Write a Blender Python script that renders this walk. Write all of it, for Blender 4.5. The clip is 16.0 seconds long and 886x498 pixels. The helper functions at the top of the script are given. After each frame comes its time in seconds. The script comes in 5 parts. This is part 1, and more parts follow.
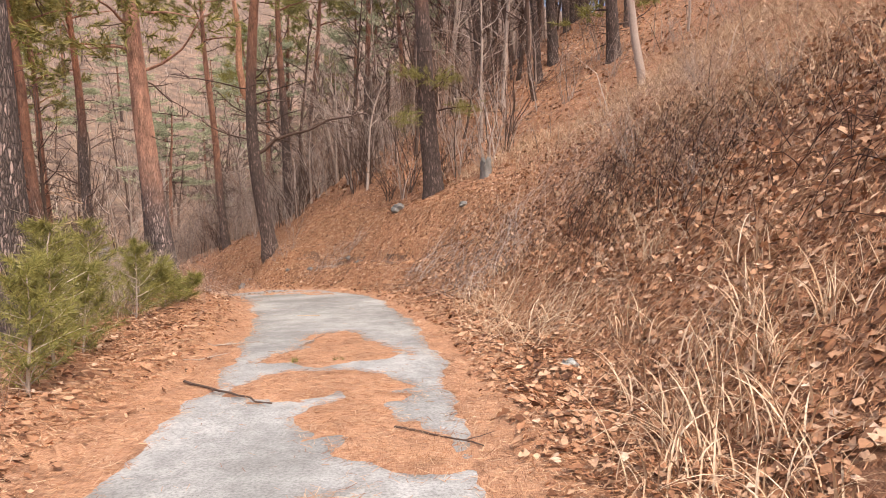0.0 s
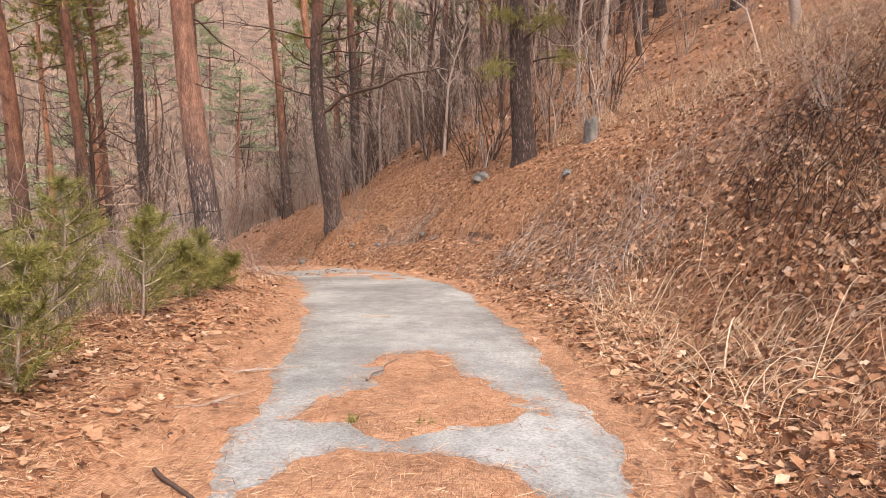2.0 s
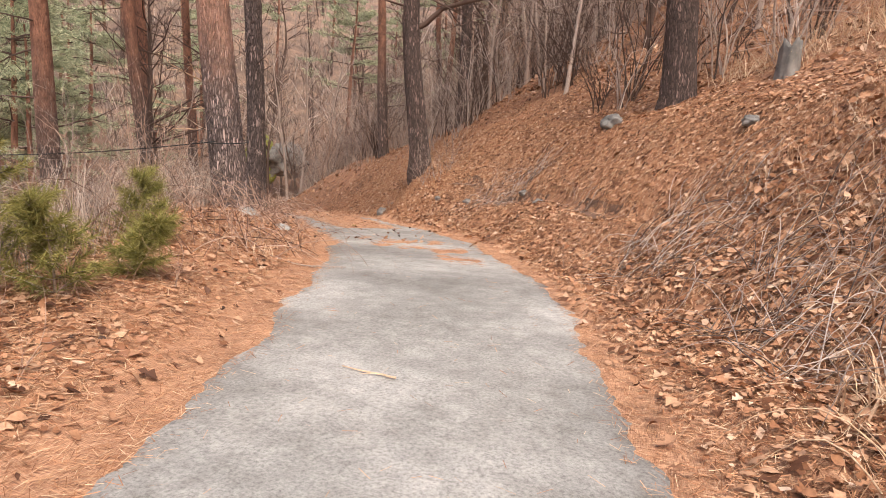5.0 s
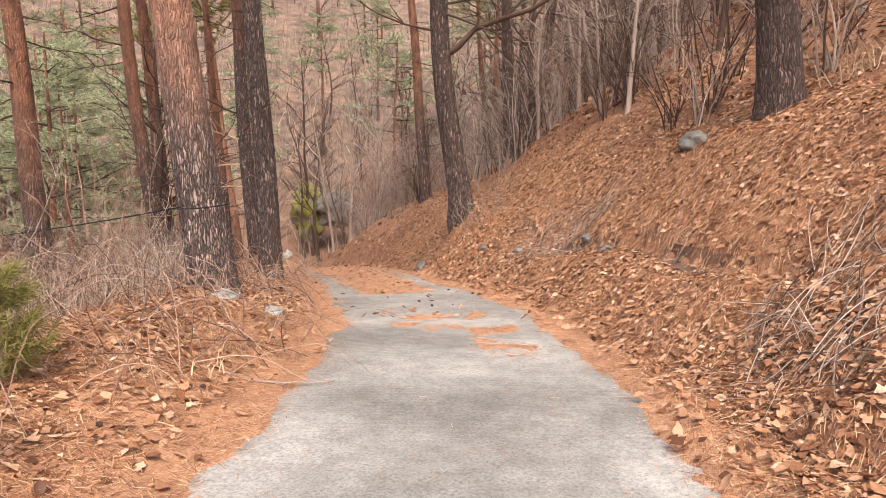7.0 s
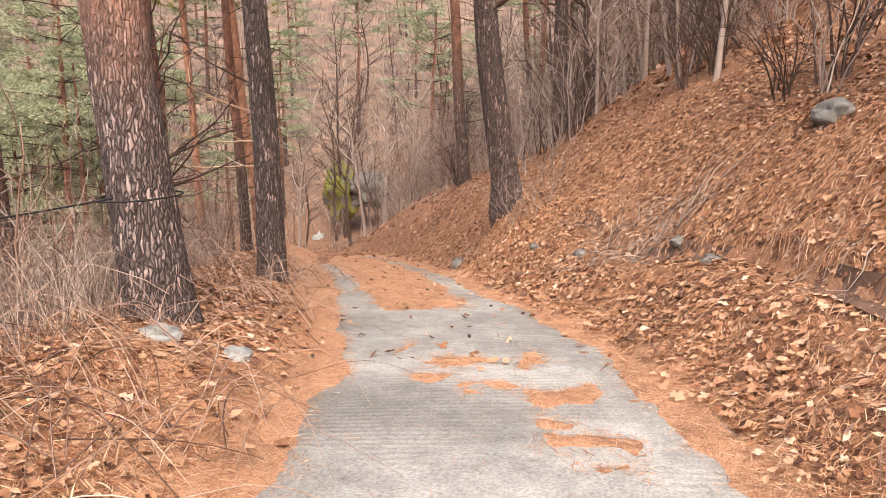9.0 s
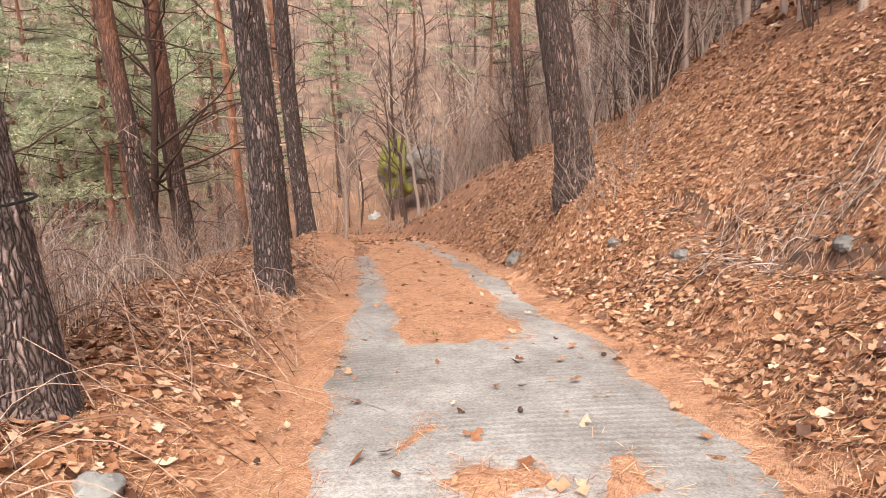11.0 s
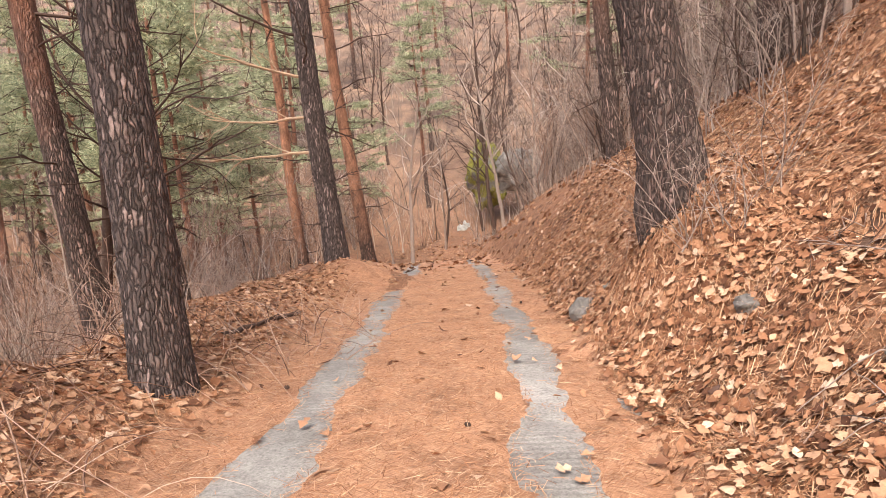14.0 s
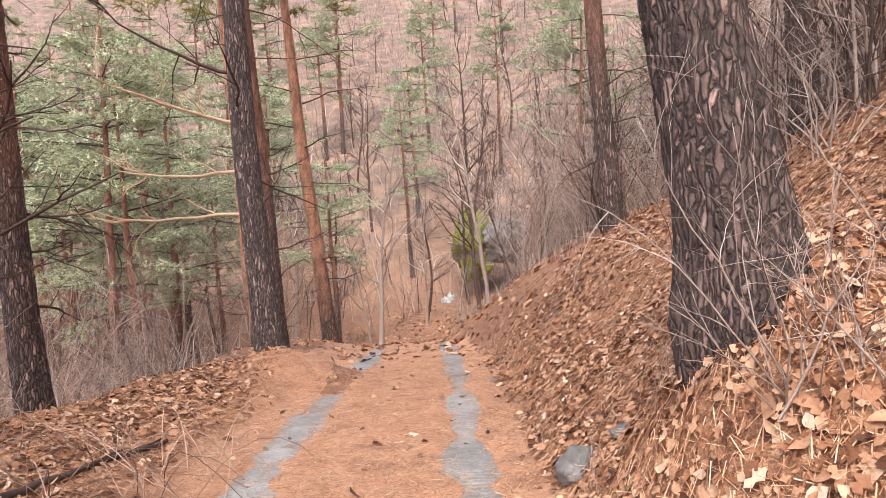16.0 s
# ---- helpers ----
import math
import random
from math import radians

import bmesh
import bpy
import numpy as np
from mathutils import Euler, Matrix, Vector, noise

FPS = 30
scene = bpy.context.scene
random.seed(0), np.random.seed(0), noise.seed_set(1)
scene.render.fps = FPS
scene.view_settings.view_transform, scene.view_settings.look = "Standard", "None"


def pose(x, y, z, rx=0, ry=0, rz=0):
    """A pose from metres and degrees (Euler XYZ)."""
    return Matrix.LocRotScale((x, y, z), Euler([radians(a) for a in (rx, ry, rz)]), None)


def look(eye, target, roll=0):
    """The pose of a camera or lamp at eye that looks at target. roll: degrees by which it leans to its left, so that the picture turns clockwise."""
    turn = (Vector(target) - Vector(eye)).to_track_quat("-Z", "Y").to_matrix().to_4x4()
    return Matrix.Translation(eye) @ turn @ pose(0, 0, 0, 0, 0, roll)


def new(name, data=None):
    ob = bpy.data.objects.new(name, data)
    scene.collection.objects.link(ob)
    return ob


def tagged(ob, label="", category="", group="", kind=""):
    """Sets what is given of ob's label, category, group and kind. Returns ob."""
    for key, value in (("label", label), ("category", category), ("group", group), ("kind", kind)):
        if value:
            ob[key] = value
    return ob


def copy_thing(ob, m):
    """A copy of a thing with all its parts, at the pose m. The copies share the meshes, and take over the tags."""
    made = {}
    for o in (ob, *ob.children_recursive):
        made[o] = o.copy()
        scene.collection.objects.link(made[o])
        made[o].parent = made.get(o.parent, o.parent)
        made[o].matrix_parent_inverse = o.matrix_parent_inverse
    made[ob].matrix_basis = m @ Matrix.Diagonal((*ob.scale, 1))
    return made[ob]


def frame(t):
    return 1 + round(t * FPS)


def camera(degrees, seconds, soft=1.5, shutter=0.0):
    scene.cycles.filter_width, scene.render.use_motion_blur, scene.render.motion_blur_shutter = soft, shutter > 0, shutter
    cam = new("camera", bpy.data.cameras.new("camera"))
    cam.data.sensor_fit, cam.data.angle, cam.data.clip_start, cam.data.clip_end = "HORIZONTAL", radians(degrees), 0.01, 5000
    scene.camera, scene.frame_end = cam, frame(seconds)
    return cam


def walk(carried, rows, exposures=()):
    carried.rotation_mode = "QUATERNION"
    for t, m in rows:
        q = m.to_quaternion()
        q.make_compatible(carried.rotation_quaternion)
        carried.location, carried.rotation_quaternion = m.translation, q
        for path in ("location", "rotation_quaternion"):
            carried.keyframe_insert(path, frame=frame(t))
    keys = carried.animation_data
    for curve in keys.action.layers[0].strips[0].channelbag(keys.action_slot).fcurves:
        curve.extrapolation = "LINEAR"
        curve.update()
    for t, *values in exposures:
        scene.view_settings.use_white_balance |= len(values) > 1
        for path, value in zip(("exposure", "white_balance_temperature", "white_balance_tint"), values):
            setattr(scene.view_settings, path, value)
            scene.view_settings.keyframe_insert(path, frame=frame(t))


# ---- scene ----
cam = camera(68.7, 16.0, 0.6)
METRES, EYE, TILT, LEAN, TURN = 22.0, 1.5, -2.0, 1.5, 0.0
ROWS = [
    (0.0, 0.0, 0.0, 0.0, -0.0, 0.0, 0.0),
    (0.5, -0.0011, 0.0333, 0.0019, 1.22, 0.54, 0.3),
    (1.0, -0.0102, 0.0705, 0.0035, 4.91, 0.42, -1.42),
    (1.5, -0.0202, 0.1012, 0.0039, 4.86, 0.11, -0.28),
    (2.0, -0.031, 0.1416, 0.0042, 5.76, -2.48, -1.66),
    (2.5, -0.0396, 0.1725, 0.0063, 6.02, -1.14, -1.54),
    (3.0, -0.0416, 0.2096, 0.0072, 6.71, -3.14, 0.7),
    (3.5, -0.0412, 0.2398, 0.0082, 7.8, -6.26, 0.89),
    (4.0, -0.0376, 0.2757, 0.0095, 10.16, -7.09, -2.86),
    (6.5, -0.0515, 0.4299, 0.0173, 22.62, -7.54, -3.57),
    (7.0, -0.0616, 0.4594, 0.0192, 21.52, -5.06, -1.55),
    (7.5, -0.0767, 0.4868, 0.0212, 23.76, -4.12, -3.25),
    (8.0, -0.0874, 0.5133, 0.0221, 23.44, -3.86, -1.61),
    (8.5, -0.0994, 0.5424, 0.0226, 26.42, -4.9, -0.81),
    (9.0, -0.108, 0.5693, 0.0229, 24.91, -6.98, -2.14),
    (9.5, -0.1206, 0.5999, 0.0234, 27.06, -7.81, -3.77),
    (10.0, -0.1332, 0.6262, 0.0233, 28.48, -10.04, -2.55),
    (12.5, -0.1692, 0.7646, 0.0222, 32.42, -8.74, 0.61),
    (13.0, -0.1798, 0.7918, 0.0193, 35.98, -10.32, -0.97),
    (13.5, -0.1877, 0.8186, 0.0179, 37.62, -9.8, 1.24),
    (14.0, -0.1982, 0.8457, 0.0169, 39.77, -8.77, 2.18),
    (14.5, -0.2081, 0.8732, 0.0172, 36.9, -5.59, 0.46),
    (15.0, -0.2259, 0.9006, 0.0165, 39.22, -3.52, -1.7),
    (15.5, -0.2391, 0.9247, 0.0157, 38.4, -2.33, 0.09),
    (16.0, -0.2546, 0.9504, 0.0139, 39.2, -2.78, 0.76),
]
walk(cam, [(t, pose(0, 0, EYE, TILT, LEAN, TURN) @ pose(METRES * x, METRES * y, METRES * z, 90 + pitch, roll, yaw)) for t, x, y, z, yaw, pitch, roll in ROWS], [(0.0, 0.74, 6450, 10), (4.0, 0.66, 6450, 10), (7.0, 0.8, 6500, 10), (9.5, 0.95, 6450, 10), (12.5, 0.98, 6450, 10), (14.5, 1.0, 6350, 10), (16.0, 1.12, 5900, 10)])

# ---- world and light: overcast winter day ----
world = bpy.data.worlds.new("overcast_sky")
scene.world = world
world.use_nodes = True
wn = world.node_tree
sky = wn.nodes.new("ShaderNodeTexSky")
sky.sky_type, sky.sun_disc = "NISHITA", False
SUN_EL, SUN_ROT = radians(52), radians(150)
sky.sun_elevation, sky.sun_rotation = SUN_EL, SUN_ROT
sky.air_density, sky.dust_density, sky.ozone_density = 1.0, 6.0, 1.0
wn.links.new(sky.outputs[0], wn.nodes["Background"].inputs[0])
wn.nodes["Background"].inputs[1].default_value = 0.15
sun = new("sun", bpy.data.lights.new("sun", "SUN"))
sun.data.energy, sun.data.angle, sun.data.color = 1.5, radians(40), (1.0, 0.95, 0.88)
sun.matrix_world = look((0, 0, 60), (-60 * math.sin(SUN_ROT) / math.tan(SUN_EL), -60 * math.cos(SUN_ROT) / math.tan(SUN_EL), 0))


# ---- numeric helpers ----
rng = np.random.default_rng(7)
TABLE = np.random.default_rng(3).random((256, 256))


def vnoise(x, y, size, seed=0):
    """Smooth value noise, 0 to 1, with cells of that size."""
    x, y = np.asarray(x, float) / size + seed * 17.3, np.asarray(y, float) / size + seed * 9.1
    i, j = np.floor(x).astype(int), np.floor(y).astype(int)
    u, v = x - i, y - j
    u, v = u * u * (3 - 2 * u), v * v * (3 - 2 * v)
    a, b = TABLE[i % 256, j % 256], TABLE[(i + 1) % 256, j % 256]
    c, d = TABLE[i % 256, (j + 1) % 256], TABLE[(i + 1) % 256, (j + 1) % 256]
    return (a * (1 - u) + b * u) * (1 - v) + (c * (1 - u) + d * u) * v


def fbm(x, y, size, seed=0):
    return 0.55 * vnoise(x, y, size, seed) + 0.3 * vnoise(x, y, size * 0.46, seed + 1) + 0.15 * vnoise(x, y, size * 0.21, seed + 2)


def step01(a, b, x):
    t = np.clip((np.asarray(x, float) - a) / (b - a), 0, 1)
    return t * t * (3 - 2 * t)


# ---- plan: the line of the road and the lie of the land ----
ROAD = [(-0.8, -30), (-0.85, -12), (-0.9, -4), (-0.92, 0), (-0.97, 3.6), (-1.25, 7), (-1.75, 10), (-2.35, 12.4), (-3.25, 15.2),
        (-4.75, 18.2), (-6.85, 21.0), (-9.35, 24.2), (-12.05, 27.45), (-14.85, 30.75), (-18.0, 34.3), (-22.0, 38.2), (-27, 42), (-34, 44), (-46, 45), (-70, 44)]


def smooth_line(points, n):
    p = np.array(points, float)
    p = np.vstack([2 * p[0] - p[1], p, 2 * p[-1] - p[-2]])
    out = []
    for k in range(1, len(p) - 2):
        t = np.linspace(0, 1, n, endpoint=False)[:, None]
        a, b, c, d = p[k - 1], p[k], p[k + 1], p[k + 2]
        out.append(0.5 * (2 * b + (c - a) * t + (2 * a - 5 * b + 4 * c - d) * t ** 2 + (3 * b - a - 3 * c + d) * t ** 3))
    return np.vstack(out + [p[-2][None]])


LINE = smooth_line(ROAD, 14)
TANG = np.gradient(LINE, axis=0)
TANG /= np.linalg.norm(TANG, axis=1)[:, None]
RIGHT = np.stack([TANG[:, 1], -TANG[:, 0]], 1)
ARC = np.concatenate([[0], np.cumsum(np.linalg.norm(np.diff(LINE, axis=0), axis=1))])
ARC -= np.interp(0, LINE[:, 1][:120], ARC[:120])     # 0 abreast of the first step


def road_sd(x, y):
    """Arc length along the road and offset to its right."""
    x, y = np.asarray(x, float), np.asarray(y, float)
    p = np.stack([x.ravel(), y.ravel()], 1)
    s, d = np.empty(len(p)), np.empty(len(p))
    for k in range(0, len(p), 20000):
        q = p[k:k + 20000]
        g = ((q[:, None, :] - LINE[None]) ** 2).sum(2)
        i = g.argmin(1)
        v = q - LINE[i]
        along = (v * TANG[i]).sum(1)
        s[k:k + 20000] = ARC[i] + np.clip(along, -0.6, 0.6)
        side = (v * RIGHT[i]).sum(1)
        d[k:k + 20000] = np.sign(side + 1e-9) * np.maximum(np.abs(side), np.sqrt(np.maximum(g[np.arange(len(q)), i] - np.clip(along, -0.6, 0.6) ** 2, 0)))
    return s.reshape(x.shape), d.reshape(x.shape)


def road_xy(s, d):
    s, d = np.asarray(s, float), np.asarray(d, float)
    cx, cy = np.interp(s, ARC, LINE[:, 0]), np.interp(s, ARC, LINE[:, 1])
    rx, ry = np.interp(s, ARC, RIGHT[:, 0]), np.interp(s, ARC, RIGHT[:, 1])
    return cx + rx * d, cy + ry * d


def road_z(s):
    return np.interp(s, [-40, 0, 10, 14.5, 18, 21.5, 25, 28, 31, 35, 39.5, 45, 52, 62, 80, 110], [0.3, 0, 0, -0.05, -0.2, -0.42, -0.68, -0.97, -1.3, -1.78, -2.45, -3.7, -5.3, -7.0, -8, -8.5])


HALF = 1.55
RISE_D = [0, 0.35, 0.85, 1.5, 3.0, 4.6, 8, 16, 40, 120, 700]
RISE_NEAR = [0, 0.2, 0.6, 1.15, 2.5, 3.9, 6.4, 11.5, 25, 70, 430]
RISE_MID = [0, 0.14, 0.45, 0.9, 2.4, 3.15, 5.0, 10.0, 24, 68, 430]
RISE_FAR = [0, 0.32, 0.7, 1.2, 2.3, 3.7, 5.9, 10.7, 24, 68, 430]
RISE_END = [0, 0.45, 1.0, 1.6, 2.6, 3.05, 4.6, 9.5, 23, 68, 430]
FALL_D = [0, 0.5, 1.1, 1.9, 2.7, 4, 8, 14, 25, 45, 700]
FALL_H = [0, 0.16, 0.42, 0.48, 0.22, -0.6, -3.0, -5.6, -7.6, -8.2, -8.2]


def land(x, y, rough=True):
    """Height of the ground."""
    x, y = np.asarray(x, float), np.asarray(y, float)
    s, d = road_sd(x, y)
    z0 = road_z(s)
    near = step01(17, 11, s)
    foot = 1.62 + 1.0 * near + 0.25 * (vnoise(s, 0, 2.1, 5) - 0.5)
    u = d - foot
    steep = step01(20.8, 23.8, s)
    end = step01(28.5, 32.5, s)
    rise_far = np.interp(u, RISE_D, RISE_FAR) * (1 - end) + np.interp(u, RISE_D, RISE_END) * end
    rise = np.interp(u, RISE_D, RISE_NEAR) * near + (rise_far * steep + np.interp(u, RISE_D, RISE_MID) * (1 - steep)) * (1 - near)
    rise = rise * (1 - 0.72 * step01(36, 58, s))
    fall = np.interp(-d - HALF, FALL_D, FALL_H)
    fall = fall - 0.2 * step01(22.5, 25.5, s) * step01(0.3, 1.3, -d - HALF)
    fall = fall - 0.25 * step01(15, 11, s) * step01(0.3, 1.2, -d - HALF)
    h = z0 + np.where(d > 0, rise, fall) + np.where(d > 0, 0.05 * step01(1.4, 2.4, d), 0)
    h = h + 0.5 * np.exp(-((x + 13.8) ** 2 + (y - 27.1) ** 2) / 1.1)
    h = h + 0.85 * np.exp(-((x + 6.4) ** 2 + (y - 24.3) ** 2) / 0.5)
    # the opposite side of the valley
    q = -0.6 * x + 0.8 * y
    far = -7.6 + 0.55 * np.maximum(q - 57, 0)
    far = np.minimum(far, 260)
    h = np.where(far > h, far, h) + 0.8 * np.exp(-np.abs(far - h) / 1.2)
    if rough:
        away = step01(1.5, 3.0, np.abs(d))
        h = h + away * ((fbm(x, y, 1.6, 1) - 0.5) * 0.28 + (fbm(x, y, 0.45, 4) - 0.5) * 0.1) + step01(8, 25, np.abs(d)) * (fbm(x, y, 14, 8) - 0.5) * 2.2
        h = h + (1 - step01(0.5, 1.1, np.abs(u))) * (d > 0) * (fbm(x, y, 0.7, 11) - 0.5) * 0.3
    lip = 3.0 + 0.35 * (vnoise(s, 0, 1.7, 9) - 0.5)
    h = h + step01(15, 16.5, s) * step01(24.5, 23, s) * 0.16 * (step01(-0.04, 0.1, d - lip) - step01(-0.5, 0.02, d - lip)) * (0.5 + vnoise(s, 0, 0.8, 12))
    return h - 0.09 * (1 - step01(HALF - 0.25, HALF + 0.05, np.abs(d)))


def land1(x, y):
    return float(land(np.array([x]), np.array([y]))[0])


# ---- mesh helpers ----
def mesh_of(name, verts, faces, mat, smooth=True, attr=None):
    """A mesh from arrays; faces is one array or a list of arrays (triangles, quads)."""
    me = bpy.data.meshes.new(name)
    groups = faces if isinstance(faces, list) else [faces]
    groups = [np.asarray(f, np.int32) for f in groups if len(f)]
    loops = np.concatenate([f.ravel() for f in groups])
    sizes = np.concatenate([np.full(len(f), f.shape[1], np.int32) for f in groups])
    me.vertices.add(len(verts))
    me.vertices.foreach_set("co", np.asarray(verts, np.float32).ravel())
    me.loops.add(len(loops))
    me.loops.foreach_set("vertex_index", loops)
    me.polygons.add(len(sizes))
    me.polygons.foreach_set("loop_start", np.concatenate([[0], np.cumsum(sizes)[:-1]]).astype(np.int32))
    me.polygons.foreach_set("loop_total", sizes)
    me.polygons.foreach_set("use_smooth", np.full(len(sizes), smooth))
    if attr is not None:
        a = me.attributes.new("plate", "FLOAT", "POINT")
        a.data.foreach_set("value", np.asarray(attr, np.float32))
    me.update(calc_edges=True)
    me.validate()
    if mat:
        me.materials.append(mat)
    return me


def part(name, me, parent, label=""):
    ob = new(name, me)
    ob.parent = parent
    if label:
        ob["label"] = label
    return ob


def thing(name, x, y, z, label, category, group="", kind=""):
    ob = new(name)
    ob.empty_display_size = 0.2
    ob.matrix_basis = pose(x, y, z)
    return tagged(ob, label, category, group, kind)


class Soup:
    """Collects tubes and blades into one mesh."""

    def __init__(self):
        self.v, self.q, self.t, self.n = [], [], [], 0

    def add(self, v, q=(), t=()):
        self.v.append(np.asarray(v, float))
        if len(q):
            self.q.append(np.asarray(q) + self.n)
        if len(t):
            self.t.append(np.asarray(t) + self.n)
        self.n += len(v)

    def tube(self, pts, radii, sides=5):
        pts, radii = np.asarray(pts, float), np.asarray(radii, float)
        n = len(pts)
        t = np.gradient(pts, axis=0)
        t /= np.linalg.norm(t, axis=1)[:, None] + 1e-9
        ref = np.array([0.31, 0.17, 0.93]) if abs(t[0, 2]) < 0.8 else np.array([0.96, 0.21, 0.1])
        a = np.cross(t, ref)
        a /= np.linalg.norm(a, axis=1)[:, None] + 1e-9
        b = np.cross(t, a)
        w = np.arange(sides) * 2 * np.pi / sides
        v = pts[:, None] + radii[:, None, None] * (np.cos(w)[None, :, None] * a[:, None] + np.sin(w)[None, :, None] * b[:, None])
        v = np.vstack([v.reshape(-1, 3), pts[-1:]])
        i, j = np.meshgrid(np.arange(n - 1), np.arange(sides), indexing="ij")
        k = (j + 1) % sides
        q = np.stack([i * sides + j, i * sides + k, (i + 1) * sides + k, (i + 1) * sides + j], -1).reshape(-1, 4)
        e = (n - 1) * sides
        cap = np.array([[e + m, e + (m + 1) % sides, n * sides] for m in range(sides)])
        self.add(v, q, cap)

    def mesh(self, name, mat, smooth=True):
        return mesh_of(name, np.vstack(self.v), [np.vstack(self.t) if self.t else [], np.vstack(self.q) if self.q else []], mat, smooth)


# ---- materials ----
def material(name):
    m = bpy.data.materials.new(name)
    m.use_nodes = True
    nt = m.node_tree
    return m, nt, nt.nodes["Principled BSDF"]


def node(nt, kind, **values):
    n = nt.nodes.new(kind)
    for key, val in values.items():
        n.inputs[key].default_value = val
    return n


def ramp(nt, src, stops):
    r = nt.nodes.new("ShaderNodeValToRGB")
    e = r.color_ramp.elements
    while len(e) < len(stops):
        e.new(0.5)
    for el, (p, c) in zip(e, stops):
        el.position, el.color = p, (*c, 1)
    nt.links.new(src, r.inputs[0])
    return r.outputs[0]


def mix(nt, fac, a, b, how="MIX"):
    m = nt.nodes.new("ShaderNodeMix")
    m.data_type, m.blend_type = "RGBA", how
    for sock, val in ((m.inputs[0], fac), (m.inputs[6], a), (m.inputs[7], b)):
        if isinstance(val, bpy.types.NodeSocket):
            nt.links.new(val, sock)
        else:
            sock.default_value = val if isinstance(val, float) else (*val, 1)
    return m.outputs[2]


def bump(nt, p, height, strength, dist):
    b = node(nt, "ShaderNodeBump", Strength=strength, Distance=dist)
    nt.links.new(height, b.inputs["Height"])
    nt.links.new(b.outputs[0], p.inputs["Normal"])


def coords(nt, scale=(1, 1, 1)):
    c = nt.nodes.new("ShaderNodeTexCoord")
    mp = nt.nodes.new("ShaderNodeMapping")
    mp.inputs["Scale"].default_value = scale
    nt.links.new(c.outputs["Object"], mp.inputs[0])
    return mp.outputs[0]


def noise_tex(nt, vec, scale, detail=4.0, rough=0.6):
    n = node(nt, "ShaderNodeTexNoise", Scale=scale, Detail=detail, Roughness=rough)
    nt.links.new(vec, n.inputs["Vector"])
    return n.outputs[0]


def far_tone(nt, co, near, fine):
    """The opposite slope bears greyer, matted brush instead of fresh leaves; its colour also holds the pines' shade."""
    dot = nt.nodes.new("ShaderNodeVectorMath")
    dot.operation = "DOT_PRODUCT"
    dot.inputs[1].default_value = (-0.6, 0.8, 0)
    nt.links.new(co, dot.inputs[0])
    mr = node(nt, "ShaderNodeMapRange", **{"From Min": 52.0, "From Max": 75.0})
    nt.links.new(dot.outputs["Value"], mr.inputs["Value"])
    # brush tones, set darker to stand for shade under the dense pines
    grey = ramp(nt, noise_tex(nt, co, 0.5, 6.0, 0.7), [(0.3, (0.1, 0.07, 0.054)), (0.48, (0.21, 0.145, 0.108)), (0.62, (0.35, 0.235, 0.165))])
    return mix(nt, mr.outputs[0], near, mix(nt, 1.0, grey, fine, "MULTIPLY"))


def make_litter():
    """Matted leaves and needles: leaf-sized patches over fine orange straw."""
    m, nt, p = material("leaf_litter_ground")
    co = coords(nt)
    warp = node(nt, "ShaderNodeTexNoise", Scale=14.0, Detail=3.0)
    nt.links.new(co, warp.inputs["Vector"])
    add = nt.nodes.new("ShaderNodeVectorMath")
    add.operation = "MULTIPLY_ADD"
    add.inputs[1].default_value = (0.14, 0.14, 0.14)
    nt.links.new(warp.outputs["Color"], add.inputs[0])
    nt.links.new(co, add.inputs[2])
    vo = node(nt, "ShaderNodeTexVoronoi", Scale=14.0)
    nt.links.new(add.outputs[0], vo.inputs["Vector"])
    sep = nt.nodes.new("ShaderNodeSeparateColor")
    nt.links.new(vo.outputs["Color"], sep.inputs[0])
    leaf = ramp(nt, sep.outputs[0], [(0, (0.13, 0.065, 0.038)), (0.25, (0.28, 0.135, 0.07)), (0.55, (0.44, 0.23, 0.12)), (0.85, (0.56, 0.33, 0.19)), (1, (0.7, 0.5, 0.34))])
    s1 = noise_tex(nt, coords(nt, (16, 130, 60)), 1.0, 4.0, 0.65)
    s2 = noise_tex(nt, coords(nt, (130, 20, 60)), 1.0, 4.0, 0.65)
    straw = ramp(nt, mix(nt, noise_tex(nt, co, 7.0), s1, s2), [(0.34, (0.13, 0.065, 0.04)), (0.46, (0.36, 0.18, 0.1)), (0.58, (0.5, 0.275, 0.16)), (0.72, (0.66, 0.44, 0.29))])
    share = ramp(nt, noise_tex(nt, co, 2.6, 5.0, 0.7), [(0.44, (0, 0, 0)), (0.56, (1, 1, 1))])
    c = mix(nt, share, leaf, straw)
    tone = ramp(nt, noise_tex(nt, co, 0.55, 5.0), [(0.32, (0.68, 0.64, 0.62)), (0.65, (1.06, 1.02, 1.0))])
    fine = noise_tex(nt, co, 55.0, 5.0, 0.7)
    tone2 = ramp(nt, fine, [(0.3, (0.55, 0.5, 0.48)), (0.7, (1.2, 1.16, 1.12))])
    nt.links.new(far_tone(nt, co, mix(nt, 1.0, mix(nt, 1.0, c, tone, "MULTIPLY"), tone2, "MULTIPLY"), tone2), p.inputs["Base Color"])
    p.inputs["Roughness"].default_value = 0.85
    bump(nt, p, mix(nt, 0.5, mix(nt, share, vo.outputs["Distance"], s1), fine), 0.8, 0.035)
    return m


